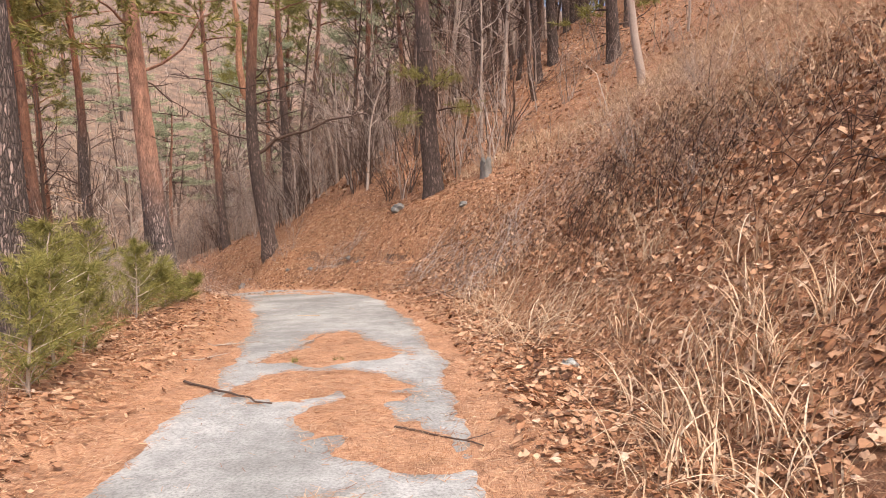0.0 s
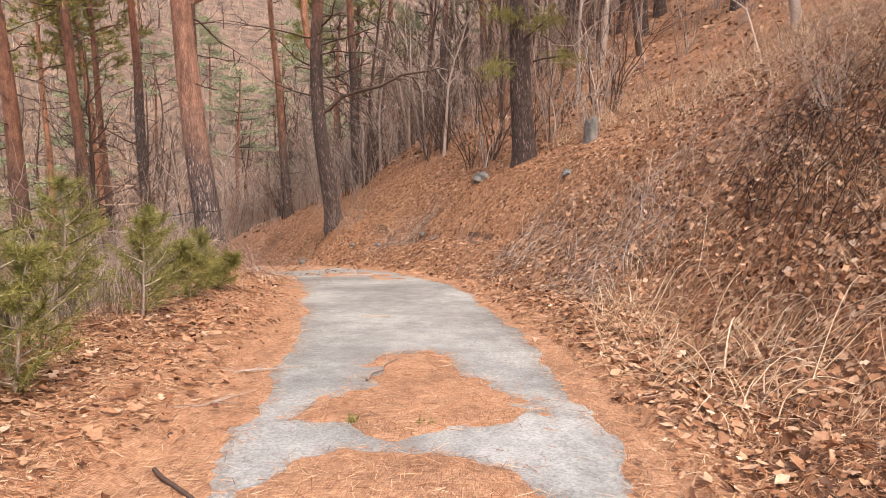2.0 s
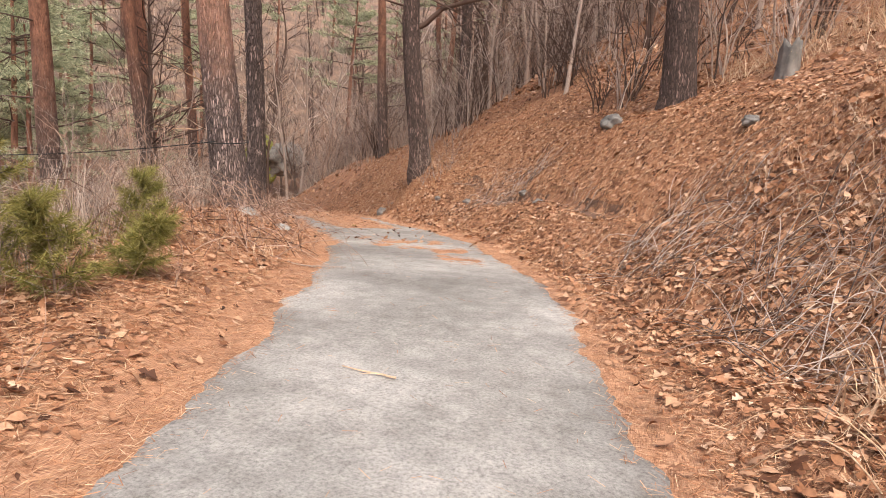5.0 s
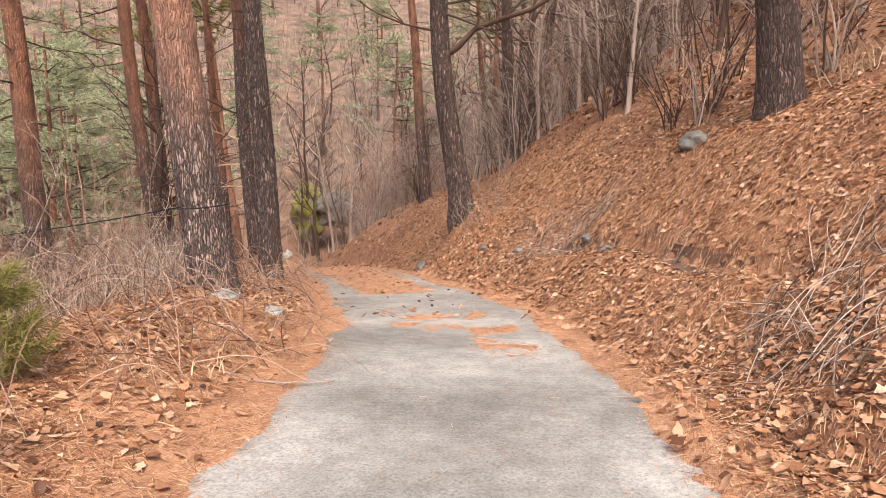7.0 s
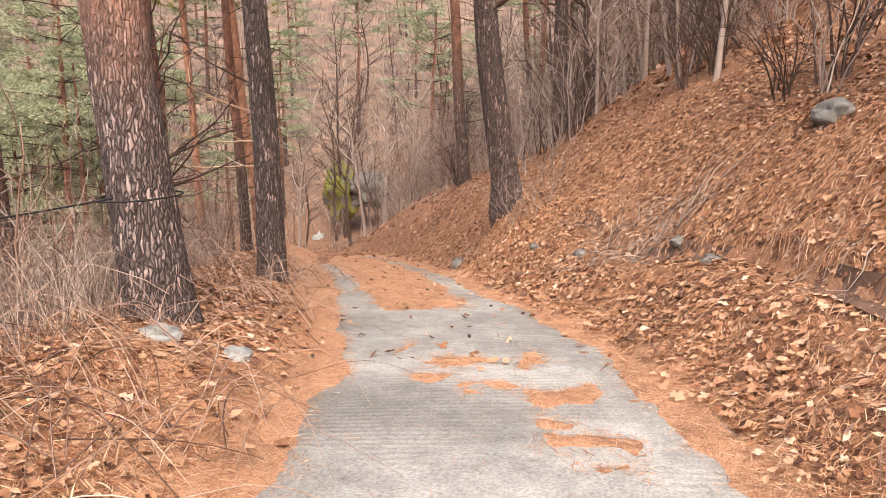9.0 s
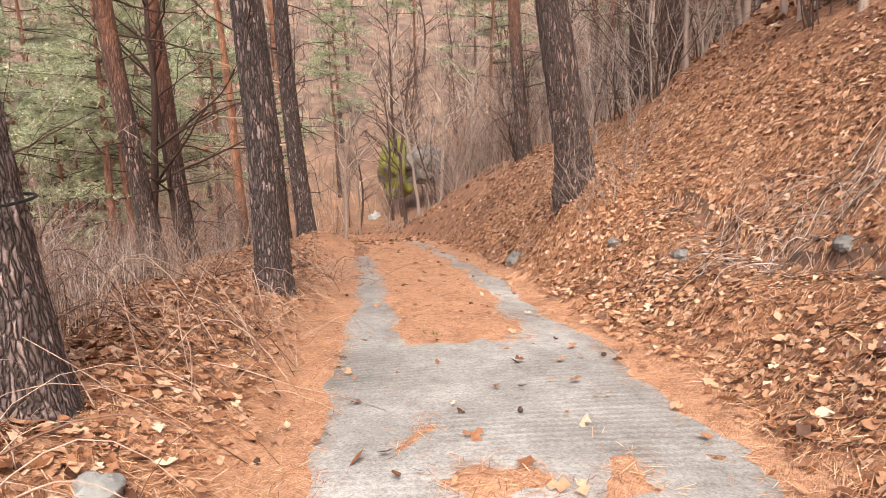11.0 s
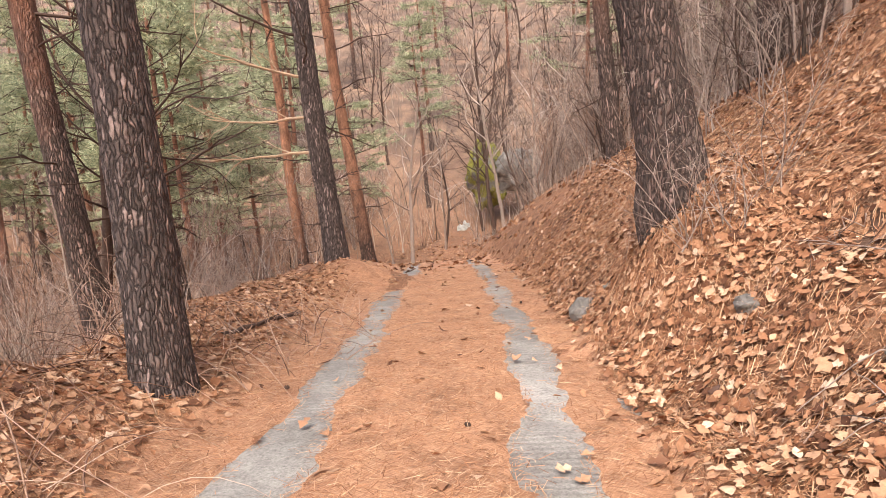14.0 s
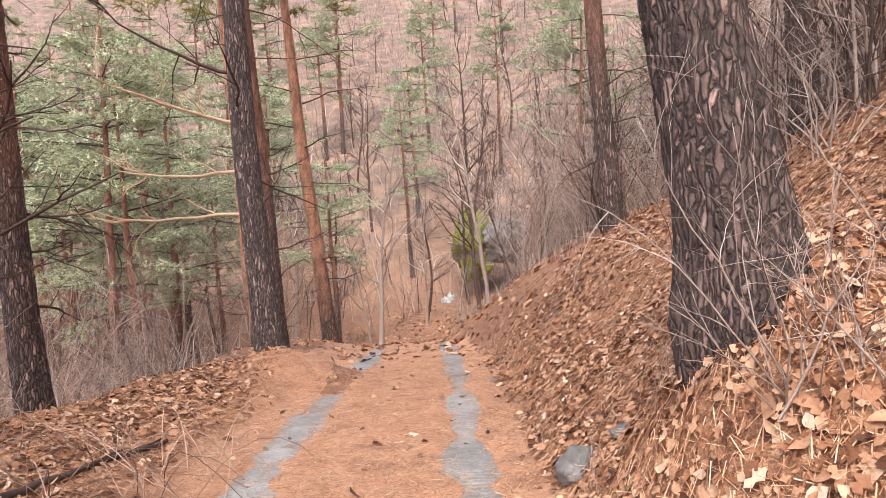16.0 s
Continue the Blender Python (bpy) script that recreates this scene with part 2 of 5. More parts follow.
def make_needles():
    m, nt, p = material("fallen_pine_needles")
    co = coords(nt)
    w = noise_tex(nt, coords(nt, (14, 150, 60)), 1.0, 3.0)
    w2 = noise_tex(nt, coords(nt, (150, 18, 60)), 1.0, 3.0)
    w3 = noise_tex(nt, co, 8.0)
    pick = mix(nt, w3, w, w2)
    c = ramp(nt, pick, [(0.34, (0.16, 0.078, 0.045)), (0.44, (0.42, 0.21, 0.115)), (0.55, (0.6, 0.335, 0.195)), (0.7, (0.76, 0.53, 0.36))])
    tone = ramp(nt, noise_tex(nt, co, 2.2, 6.0, 0.7), [(0.32, (0.62, 0.58, 0.56)), (0.5, (0.95, 0.93, 0.92)), (0.7, (1.15, 1.14, 1.12))])
    nt.links.new(mix(nt, 1.0, c, tone, "MULTIPLY"), p.inputs["Base Color"])
    p.inputs["Roughness"].default_value = 0.75
    bump(nt, p, pick, 0.8, 0.02)
    return m


def make_concrete():
    """Broom-ribbed concrete; the attribute 'plate' holds metres along the lane."""
    m, nt, p = material("worn_concrete")
    co = coords(nt)
    big = noise_tex(nt, co, 0.5, 6.0, 0.62)
    base = ramp(nt, big, [(0.34, (0.24, 0.23, 0.217)), (0.44, (0.3, 0.289, 0.275)), (0.52, (0.375, 0.363, 0.347)), (0.66, (0.5, 0.487, 0.468))])
    grit = noise_tex(nt, co, 45.0, 6.0, 0.8)
    g = ramp(nt, grit, [(0.3, (0.4, 0.39, 0.38)), (0.5, (0.98, 0.98, 0.98)), (0.72, (1.45, 1.43, 1.4))])
    mid = noise_tex(nt, co, 5.0, 6.0, 0.7)
    g2 = ramp(nt, mid, [(0.36, (0.8, 0.79, 0.78)), (0.6, (1.06, 1.06, 1.06))])
    at = nt.nodes.new("ShaderNodeAttribute")
    at.attribute_name = "plate"
    wob = nt.nodes.new("ShaderNodeMath")
    wob.operation = "MULTIPLY_ADD"
    wob.inputs[1].default_value = 0.07
    nt.links.new(mid, wob.inputs[0])
    nt.links.new(at.outputs["Fac"], wob.inputs[2])
    mul = nt.nodes.new("ShaderNodeMath")
    mul.operation = "MULTIPLY"
    mul.inputs[1].default_value = 84.0
    nt.links.new(wob.outputs[0], mul.inputs[0])
    sn = nt.nodes.new("ShaderNodeMath")
    sn.operation = "SINE"
    nt.links.new(mul.outputs[0], sn.inputs[0])
    rib = node(nt, "ShaderNodeMapRange", **{"From Min": -1.0, "From Max": 1.0})
    nt.links.new(sn.outputs[0], rib.inputs["Value"])
    worn = ramp(nt, noise_tex(nt, co, 0.8, 4.0), [(0.42, (0, 0, 0)), (0.58, (1, 1, 1))])
    onset = node(nt, "ShaderNodeMapRange", **{"From Min": 12.5, "From Max": 16.0})
    nt.links.new(at.outputs["Fac"], onset.inputs["Value"])
    ribs = mix(nt, mix(nt, 1.0, worn, onset.outputs[0], "MULTIPLY"), (0.5, 0.5, 0.5), rib.outputs[0])
    line = ramp(nt, ribs, [(0.0, (0.87, 0.86, 0.85)), (0.4, (1, 1, 1)), (1.0, (1.05, 1.05, 1.05))])
    damp = node(nt, "ShaderNodeMapRange", **{"From Min": 10.0, "From Max": 13.5})
    far = nt.nodes.new("ShaderNodeMath")
    far.operation = "MULTIPLY_ADD"
    far.inputs[1].default_value = 5.0
    nt.links.new(big, far.inputs[0])
    nt.links.new(at.outputs["Fac"], far.inputs[2])
    nt.links.new(far.outputs[0], damp.inputs["Value"])
    stain = mix(nt, damp.outputs[0], (1.0, 1.0, 1.0), (0.93, 0.91, 0.88))
    c = mix(nt, 1.0, mix(nt, 1.0, mix(nt, 1.0, base, g, "MULTIPLY"), g2, "MULTIPLY"), stain, "MULTIPLY")
    nt.links.new(mix(nt, 1.0, c, line, "MULTIPLY"), p.inputs["Base Color"])
    p.inputs["Roughness"].default_value = 0.8
    bump(nt, p, mix(nt, 0.5, mix(nt, 0.5, grit, mid), ribs), 0.55, 0.012)
    return m


def make_bark(name, orange_from, orange_to, dark, light, orange):
    """Plated grey bark below, thin orange bark higher up; plates carry the attribute 'plate'."""
    m, nt, p = material(name)
    co = coords(nt)
    at = nt.nodes.new("ShaderNodeAttribute")
    at.attribute_name = "plate"
    warp = node(nt, "ShaderNodeTexNoise", Scale=7.0, Detail=4.0)
    nt.links.new(co, warp.inputs["Vector"])
    add = nt.nodes.new("ShaderNodeVectorMath")
    add.operation = "MULTIPLY_ADD"
    add.inputs[1].default_value = (0.07, 0.07, 0.22)
    nt.links.new(warp.outputs["Color"], add.inputs[0])
    nt.links.new(co, add.inputs[2])
    sq = nt.nodes.new("ShaderNodeMapping")
    sq.inputs["Scale"].default_value = (32, 32, 5.6)
    nt.links.new(add.outputs[0], sq.inputs[0])
    vo = node(nt, "ShaderNodeTexVoronoi", Scale=1.0)
    vo.feature = "DISTANCE_TO_EDGE"
    nt.links.new(sq.outputs[0], vo.inputs["Vector"])
    vc = node(nt, "ShaderNodeTexVoronoi", Scale=1.0)
    nt.links.new(sq.outputs[0], vc.inputs["Vector"])
    vs = nt.nodes.new("ShaderNodeSeparateColor")
    nt.links.new(vc.outputs["Color"], vs.inputs[0])
    plate = ramp(nt, vs.outputs[0], [(0, tuple(0.45 * v for v in light)), (0.55, tuple(0.75 * v for v in light)), (0.82, tuple(1.1 * v for v in light)), (1, tuple(2.1 * v for v in light))])
    edge = ramp(nt, vo.outputs["Distance"], [(0.02, (0, 0, 0)), (0.16, (0.75, 0.75, 0.75)), (0.3, (1, 1, 1))])
    low = mix(nt, edge, dark, plate)
    fl = noise_tex(nt, coords(nt, (42, 42, 12)), 1.0, 6.0, 0.75)
    flake = ramp(nt, fl, [(0.32, (0.55, 0.52, 0.5)), (0.5, (0.95, 0.93, 0.92)), (0.7, (1.4, 1.36, 1.34))])
    low = mix(nt, 1.0, low, flake, "MULTIPLY")
    hi = mix(nt, 1.0, ramp(nt, noise_tex(nt, coords(nt, (7, 7, 2.5)), 1.0, 5.0), [(0.3, tuple(0.45 * v for v in orange)), (0.55, orange), (0.75, tuple(min(1, 1.35 * v) for v in orange))]), flake, "MULTIPLY")
    sep = nt.nodes.new("ShaderNodeSeparateXYZ")
    nt.links.new(co, sep.inputs[0])
    mr = node(nt, "ShaderNodeMapRange", **{"From Min": orange_from, "From Max": orange_to})
    wob = nt.nodes.new("ShaderNodeMath")
    wob.operation = "MULTIPLY_ADD"
    wob.inputs[1].default_value = 2.4
    nt.links.new(noise_tex(nt, co, 2.2), wob.inputs[0])
    nt.links.new(sep.outputs[2], wob.inputs[2])
    nt.links.new(wob.outputs[0], mr.inputs["Value"])
    nt.links.new(mix(nt, mr.outputs[0], low, hi), p.inputs["Base Color"])
    p.inputs["Roughness"].default_value = 0.9
    bump(nt, p, mix(nt, 0.35, edge, fl), 1.0, 0.03)
    return m


def make_island(name, stops, rough=0.8, trans=0.0, scale=40.0):
    """Colour picked piece by piece, with a fine grain."""
    m, nt, p = material(name)
    g = nt.nodes.new("ShaderNodeNewGeometry")
    c = ramp(nt, g.outputs["Random Per Island"], stops)
    grain = ramp(nt, noise_tex(nt, coords(nt), scale, 3.0), [(0.3, (0.75, 0.72, 0.7)), (0.7, (1.12, 1.1, 1.08))])
    nt.links.new(mix(nt, 1.0, c, grain, "MULTIPLY"), p.inputs["Base Color"])
    p.inputs["Roughness"].default_value = rough
    p.inputs["Specular IOR Level"].default_value = 0.2
    return m


def make_object_leaf(name, stops):
    m, nt, p = material(name)
    g = nt.nodes.new("ShaderNodeObjectInfo")
    c = ramp(nt, g.outputs["Random"], stops)
    grain = ramp(nt, noise_tex(nt, coords(nt), 45.0, 3.0), [(0.3, (0.75, 0.72, 0.7)), (0.7, (1.12, 1.1, 1.08))])
    nt.links.new(mix(nt, 1.0, c, grain, "MULTIPLY"), p.inputs["Base Color"])
    p.inputs["Roughness"].default_value = 0.7
    return m


def make_rock(name, base, moss):
    m, nt, p = material(name)
    co = coords(nt)
    c = ramp(nt, noise_tex(nt, co, 3.0, 6.0, 0.65), [(0.3, tuple(0.45 * v for v in base)), (0.6, base), (0.75, tuple(min(1, 1.4 * v) for v in base))])
    if moss > 0:
        f = ramp(nt, noise_tex(nt, co, 1.6, 5.0), [(0.62 - moss * 0.35, (0, 0, 0)), (0.7 - moss * 0.35, (1, 1, 1))])
        green = ramp(nt, noise_tex(nt, co, 14.0, 4.0), [(0.3, (0.1, 0.105, 0.02)), (0.7, (0.36, 0.335, 0.06))])
        c = mix(nt, f, c, green)
    nt.links.new(c, p.inputs["Base Color"])
    p.inputs["Roughness"].default_value = 0.9
    bump(nt, p, noise_tex(nt, co, 22.0, 8.0, 0.8), 0.7, 0.04)
    return m


LEAF_STOPS = [(0, (0.09, 0.04, 0.024)), (0.2, (0.25, 0.11, 0.055)), (0.45, (0.42, 0.215, 0.118)), (0.75, (0.54, 0.315, 0.19)), (0.93, (0.62, 0.4, 0.26)), (1, (0.78, 0.58, 0.43))]
M_LITTER, M_NEEDLES, M_CONCRETE = make_litter(), make_needles(), make_concrete()
M_LEAF = make_island("dry_oak_leaf", LEAF_STOPS, 0.7)
M_LEAF1 = make_object_leaf("dry_oak_leaf_single", LEAF_STOPS)
M_NEEDLE1 = make_island("single_pine_needle", [(0, (0.2, 0.09, 0.045)), (0.35, (0.46, 0.225, 0.12)), (0.75, (0.63, 0.365, 0.21)), (1, (0.78, 0.58, 0.4))], 0.7)
M_BARK = make_bark("pine_bark_grey", 7.0, 11.0, (0.06, 0.044, 0.04), (0.25, 0.19, 0.172), (0.36, 0.15, 0.085))
M_BARK_MID = make_bark("pine_bark_mid", 3.6, 6.0, (0.055, 0.038, 0.032), (0.25, 0.175, 0.148), (0.32, 0.155, 0.1))
M_BARK_BIG = make_bark("pine_bark_stout", 2.9, 4.8, (0.07, 0.05, 0.045), (0.31, 0.24, 0.22), (0.5, 0.275, 0.195))
M_BARK_ORANGE = make_bark("pine_bark_orange", 1.6, 4.2, (0.05, 0.03, 0.022), (0.24, 0.145, 0.11), (0.52, 0.265, 0.16))
M_BARK_DARK = make_bark("pine_bark_dark", 6.5, 9.5, (0.055, 0.037, 0.032), (0.185, 0.128, 0.11), (0.28, 0.13, 0.08))
M_TWIG = make_island("bare_twig", [(0, (0.07, 0.05, 0.042)), (0.3, (0.26, 0.2, 0.172)), (0.7, (0.48, 0.39, 0.34)), (1, (0.68, 0.59, 0.53))], 0.9)
M_TWIG_RED = make_island("reddish_twig", [(0, (0.09, 0.05, 0.038)), (0.3, (0.32, 0.2, 0.15)), (0.7, (0.52, 0.37, 0.29)), (1, (0.7, 0.54, 0.44))], 0.9)
M_BRANCH = make_island("dead_branch", [(0, (0.07, 0.045, 0.036)), (1, (0.14, 0.095, 0.078))], 0.9)
M_GRASS = make_island("dry_grass", [(0, (0.4, 0.24, 0.145)), (0.5, (0.64, 0.45, 0.3)), (1, (0.83, 0.68, 0.5))], 0.65)
M_GREEN = make_island("pine_foliage", [(0, (0.1, 0.105, 0.025)), (0.5, (0.25, 0.24, 0.065)), (1, (0.44, 0.4, 0.14))], 0.6)
# Distance haze is mixed into this foliage colour: paler and greyer than pine_foliage.
M_GREEN_HAZED = make_island("hazed_pine_foliage", [(0, (0.15, 0.19, 0.115)), (0.5, (0.42, 0.47, 0.3)), (1, (0.68, 0.7, 0.48))], 0.7)
M_BRAMBLE = make_island("dark_bramble", [(0, (0.03, 0.016, 0.014)), (0.7, (0.08, 0.042, 0.032)), (1, (0.22, 0.13, 0.09))], 0.85)
M_BRUSH = make_island("fine_bare_brush", [(0, (0.07, 0.05, 0.042)), (0.3, (0.24, 0.185, 0.155)), (0.7, (0.48, 0.39, 0.33)), (1, (0.68, 0.59, 0.52))], 0.9)
M_SOIL = make_rock("dark_root_soil", (0.2, 0.11, 0.07), 0.0)
M_ROCK, M_ROCK_MOSS, M_ROCK_PALE = make_rock("grey_rock", (0.26, 0.24, 0.22), 0.0), make_rock("mossy_rock", (0.24, 0.225, 0.205), 0.62), make_rock("pale_rock", (0.5, 0.5, 0.47), 0.0)


# ---- ground and road ----
def axis(lo, hi, step, far):
    mid = np.arange(lo, hi, step)
    out = [step]
    while sum(out) < far:
        out.append(out[-1] * 1.13)
    g = np.cumsum(out)
    return np.concatenate([lo - g[::-1], mid, mid[-1] + g])


def sheet(xs, ys, zfun):
    X, Y = np.meshgrid(xs, ys)
    Z = zfun(X, Y)
    n, m = X.shape
    i, j = np.meshgrid(np.arange(n - 1), np.arange(m - 1), indexing="ij")
    q = np.stack([i * m + j, i * m + j + 1, (i + 1) * m + j + 1, (i + 1) * m + j], -1).reshape(-1, 4)
    return np.stack([X, Y, Z], -1).reshape(-1, 3), q


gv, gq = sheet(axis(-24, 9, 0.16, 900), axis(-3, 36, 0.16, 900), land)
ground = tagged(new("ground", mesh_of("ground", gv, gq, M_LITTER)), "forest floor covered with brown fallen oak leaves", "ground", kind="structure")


def road_mesh():
    ss, dd = np.arange(-24, 62, 0.1), np.linspace(-HALF, HALF, 32)
    S, D = np.meshgrid(ss, dd, indexing="ij")
    X, Y = road_xy(S, D)
    Z = road_z(S) - 0.02 * (D / HALF) ** 2 + 0.012 * (fbm(X, Y, 1.4, 21) - 0.5)
    n, m = X.shape
    top = np.stack([X, Y, Z], -1)
    bot = top[:, [0, m - 1]] - np.array([0, 0, 0.16])
    v = np.vstack([top.reshape(-1, 3), bot.reshape(-1, 3)])
    i, j = np.meshgrid(np.arange(n - 1), np.arange(m - 1), indexing="ij")
    q = np.stack([i * m + j, (i + 1) * m + j, (i + 1) * m + j + 1, i * m + j + 1], -1).reshape(-1, 4)
    k = np.arange(n - 1)
    b = n * m
    left = np.stack([k * m, b + k * 2, b + (k + 1) * 2, (k + 1) * m], -1)
    right = np.stack([k * m + m - 1, (k + 1) * m + m - 1, b + (k + 1) * 2 + 1, b + k * 2 + 1], -1)
    return mesh_of("road", v, np.vstack([q, left, right]), M_CONCRETE, True, np.concatenate([S.ravel(), np.repeat(ss, 2)]))


road = tagged(new("road", road_mesh()), "narrow pale concrete lane with dark damp stains", "road", kind="structure")

# Drifts of pine needles on the lane: centre x, y, half length along the lane, half width
DRIFTS = [(-1.5, 8.7, 0.75, 0.5), (-1.25, 7.75, 0.5, 0.68), (-1.2, 6.3, 0.5, 0.62), (-0.75, 5.4, 0.7, 0.42), (-1.6, 5.9, 0.3, 0.35), (-0.35, 4.5, 0.5, 0.28), (-0.7, 3.3, 0.3, 0.22), (-0.8, 1.0, 1.4, 0.5),
          (-4.7, 17.75, 0.2, 0.32), (-4.85, 17.2, 0.22, 0.22), (-4.06, 17.15, 0.1, 0.2), (-3.35, 16.65, 0.14, 0.15), (-3.0, 16.3, 0.12, 0.2), (-4.1, 18.15, 0.25, 0.28), (-5.2, 18.1, 0.22, 0.25), (-3.5, 17.15, 0.1, 0.16)]


def cover(s, d, x, y):
    """Above 0 where needles lie on the lane, in about metres from the drift's edge."""
    n1 = fbm(x, y, 0.9, 31) - 0.5
    n2 = fbm(x, y, 0.22, 35) - 0.5
    wob = 0.32 * n1 + 0.18 * n2
    left = -d - np.interp(s, [0, 3, 8, 14, 18, 22, 26, 40], [1.05, 1.1, 1.2, 1.3, 1.2, 1.1, 1.02, 0.95])
    right = d - np.interp(s, [0, 3, 8, 14, 18, 21, 24, 28, 40], [1.1, 1.12, 1.2, 1.3, 1.2, 1.15, 1.1, 1.08, 1.05])
    c = np.maximum(left, right)
    s1, d1 = s + 0.8 * (fbm(x, y, 0.42, 51) - 0.5), d + 0.8 * (fbm(x, y, 0.42, 54) - 0.5)
    for bx, by, ra, rb in DRIFTS:
        bs, bd = road_sd(np.array([bx]), np.array([by]))
        grow = 0.8 if by > 12 else 1.08
        e = np.sqrt(((s1 - bs[0]) / (ra * grow)) ** 2 + ((d1 - bd[0]) / (rb * grow)) ** 2)
        c = np.maximum(c, (1 - e) * min(ra, rb))
    mid = np.minimum(d + np.interp(s, [20, 22, 25, 30], [0.3, 0.62, 0.62, 0.6]), np.interp(s, [20, 21.5, 24, 30, 34], [0.2, 0.66, 0.76, 0.78, 0.8]) - d)
    c = np.maximum(c, np.minimum(mid, (s - 21.3) * 0.5))
    return c + wob


def needle_sheet():
    ss, dd = np.arange(-8, 46, 0.045), np.arange(-2.9, 2.7, 0.045)
    S, D = np.meshgrid(ss, dd, indexing="ij")
    X, Y = road_xy(S, D)
    c = cover(S, D, X, Y)
    lim = np.where(D > 0, np.interp(S, [0, 8, 16, 20], [1.75, 1.95, 1.75, 1.62]), np.interp(S, [0, 8, 16, 22, 30], [2.3, 2.5, 2.5, 2.9, 2.4]))
    edge = np.minimum(c, lim - np.abs(D) + 0.7 * (fbm(X, Y, 1.2, 41) - 0.5))
    base = np.where(np.abs(D) < HALF, np.maximum(road_z(S) - 0.02 * (D / HALF) ** 2, land(X, Y)), land(X, Y))
    Z = base - 0.014 + 0.034 * step01(-0.1, 0.16, edge) + 0.012 * (fbm(X, Y, 0.12, 44) - 0.5)
    n, m = X.shape
    keep = edge > -0.12
    i, j = np.meshgrid(np.arange(n - 1), np.arange(m - 1), indexing="ij")
    ok = (keep[:-1, :-1] | keep[1:, :-1] | keep[:-1, 1:] | keep[1:, 1:]).ravel()
    q = np.stack([i * m + j, (i + 1) * m + j, (i + 1) * m + j + 1, i * m + j + 1], -1).reshape(-1, 4)[ok]
    used = np.unique(q)
    back = np.zeros(n * m, int)
    back[used] = np.arange(len(used))
    return mesh_of("needle_litter", np.stack([X, Y, Z], -1).reshape(-1, 3)[used], back[q], M_NEEDLES)


needles = tagged(new("needle_litter", needle_sheet()), "drifts of orange fallen pine needles on the lane", "pine needles", kind="stuff")


# ---- trees ----
def plates(theta, z, r, width, height, seed):
    """Plate pattern of thick bark: 0 in the cracks, 1 on the plates; closes round the trunk."""
    n = max(6, int(round(2 * np.pi * r / width)))
    table = np.random.default_rng(seed).random((n, 512, 2))
    shade = np.random.default_rng(seed + 1).random((n, 512))
    u, v = theta / (2 * np.pi) * n, z / height
    v = v + 0.5 * (vnoise(u, v * 2, 1.3, seed % 7) - 0.5)
    u = u + 0.9 * (vnoise(np.cos(theta) * 3, z * 7 + 3 * np.sin(theta), 1.0, seed % 5) - 0.5) + 0.5 * (vnoise(np.cos(theta) * 9, z * 22 + 9 * np.sin(theta), 1.0, seed % 3) - 0.5)
    i, j = np.floor(u).astype(int), np.floor(v).astype(int)
    f1, f2, pick = np.full(u.shape, 9.0), np.full(u.shape, 9.0), np.zeros(u.shape)
    for di in (-1, 0, 1):
        for dj in (-1, 0, 1):
            a, b = (i + di) % n, (j + dj) % 512
            du, dv = i + di + table[a, b, 0] - u, j + dj + table[a, b, 1] - v
            g = np.sqrt(du * du + dv * dv)
            near = g < f1
            f2 = np.where(near, f1, np.minimum(f2, g))
            pick = np.where(near, shade[a, b], pick)
            f1 = np.minimum(f1, g)
    return step01(0.03, 0.3, f2 - f1) * (0.4 + 0.6 * pick)


def stem_line(height, lean, bend, seed, n):
    """Points of a trunk from its foot upwards; lean: sideways metres a metre."""
    t = np.linspace(0, 1, n)
    z = t * height
    r = np.random.default_rng(seed)
    ph = r.random(4) * 6.28
    span = bend[2] if len(bend) > 2 else 7.0
    x = lean[0] * z + bend[0] * np.sin(np.pi * np.clip(z / span, 0, 1.2)) + 0.035 * np.sin(z * 0.9 + ph[0]) * t ** 0.3
    y = lean[1] * z + bend[1] * np.sin(np.pi * np.clip(z / span, 0, 1.2)) + 0.035 * np.sin(z * 0.8 + ph[1]) * t ** 0.3
    return np.stack([x - x[0], y - y[0], z - 0.9], 1)


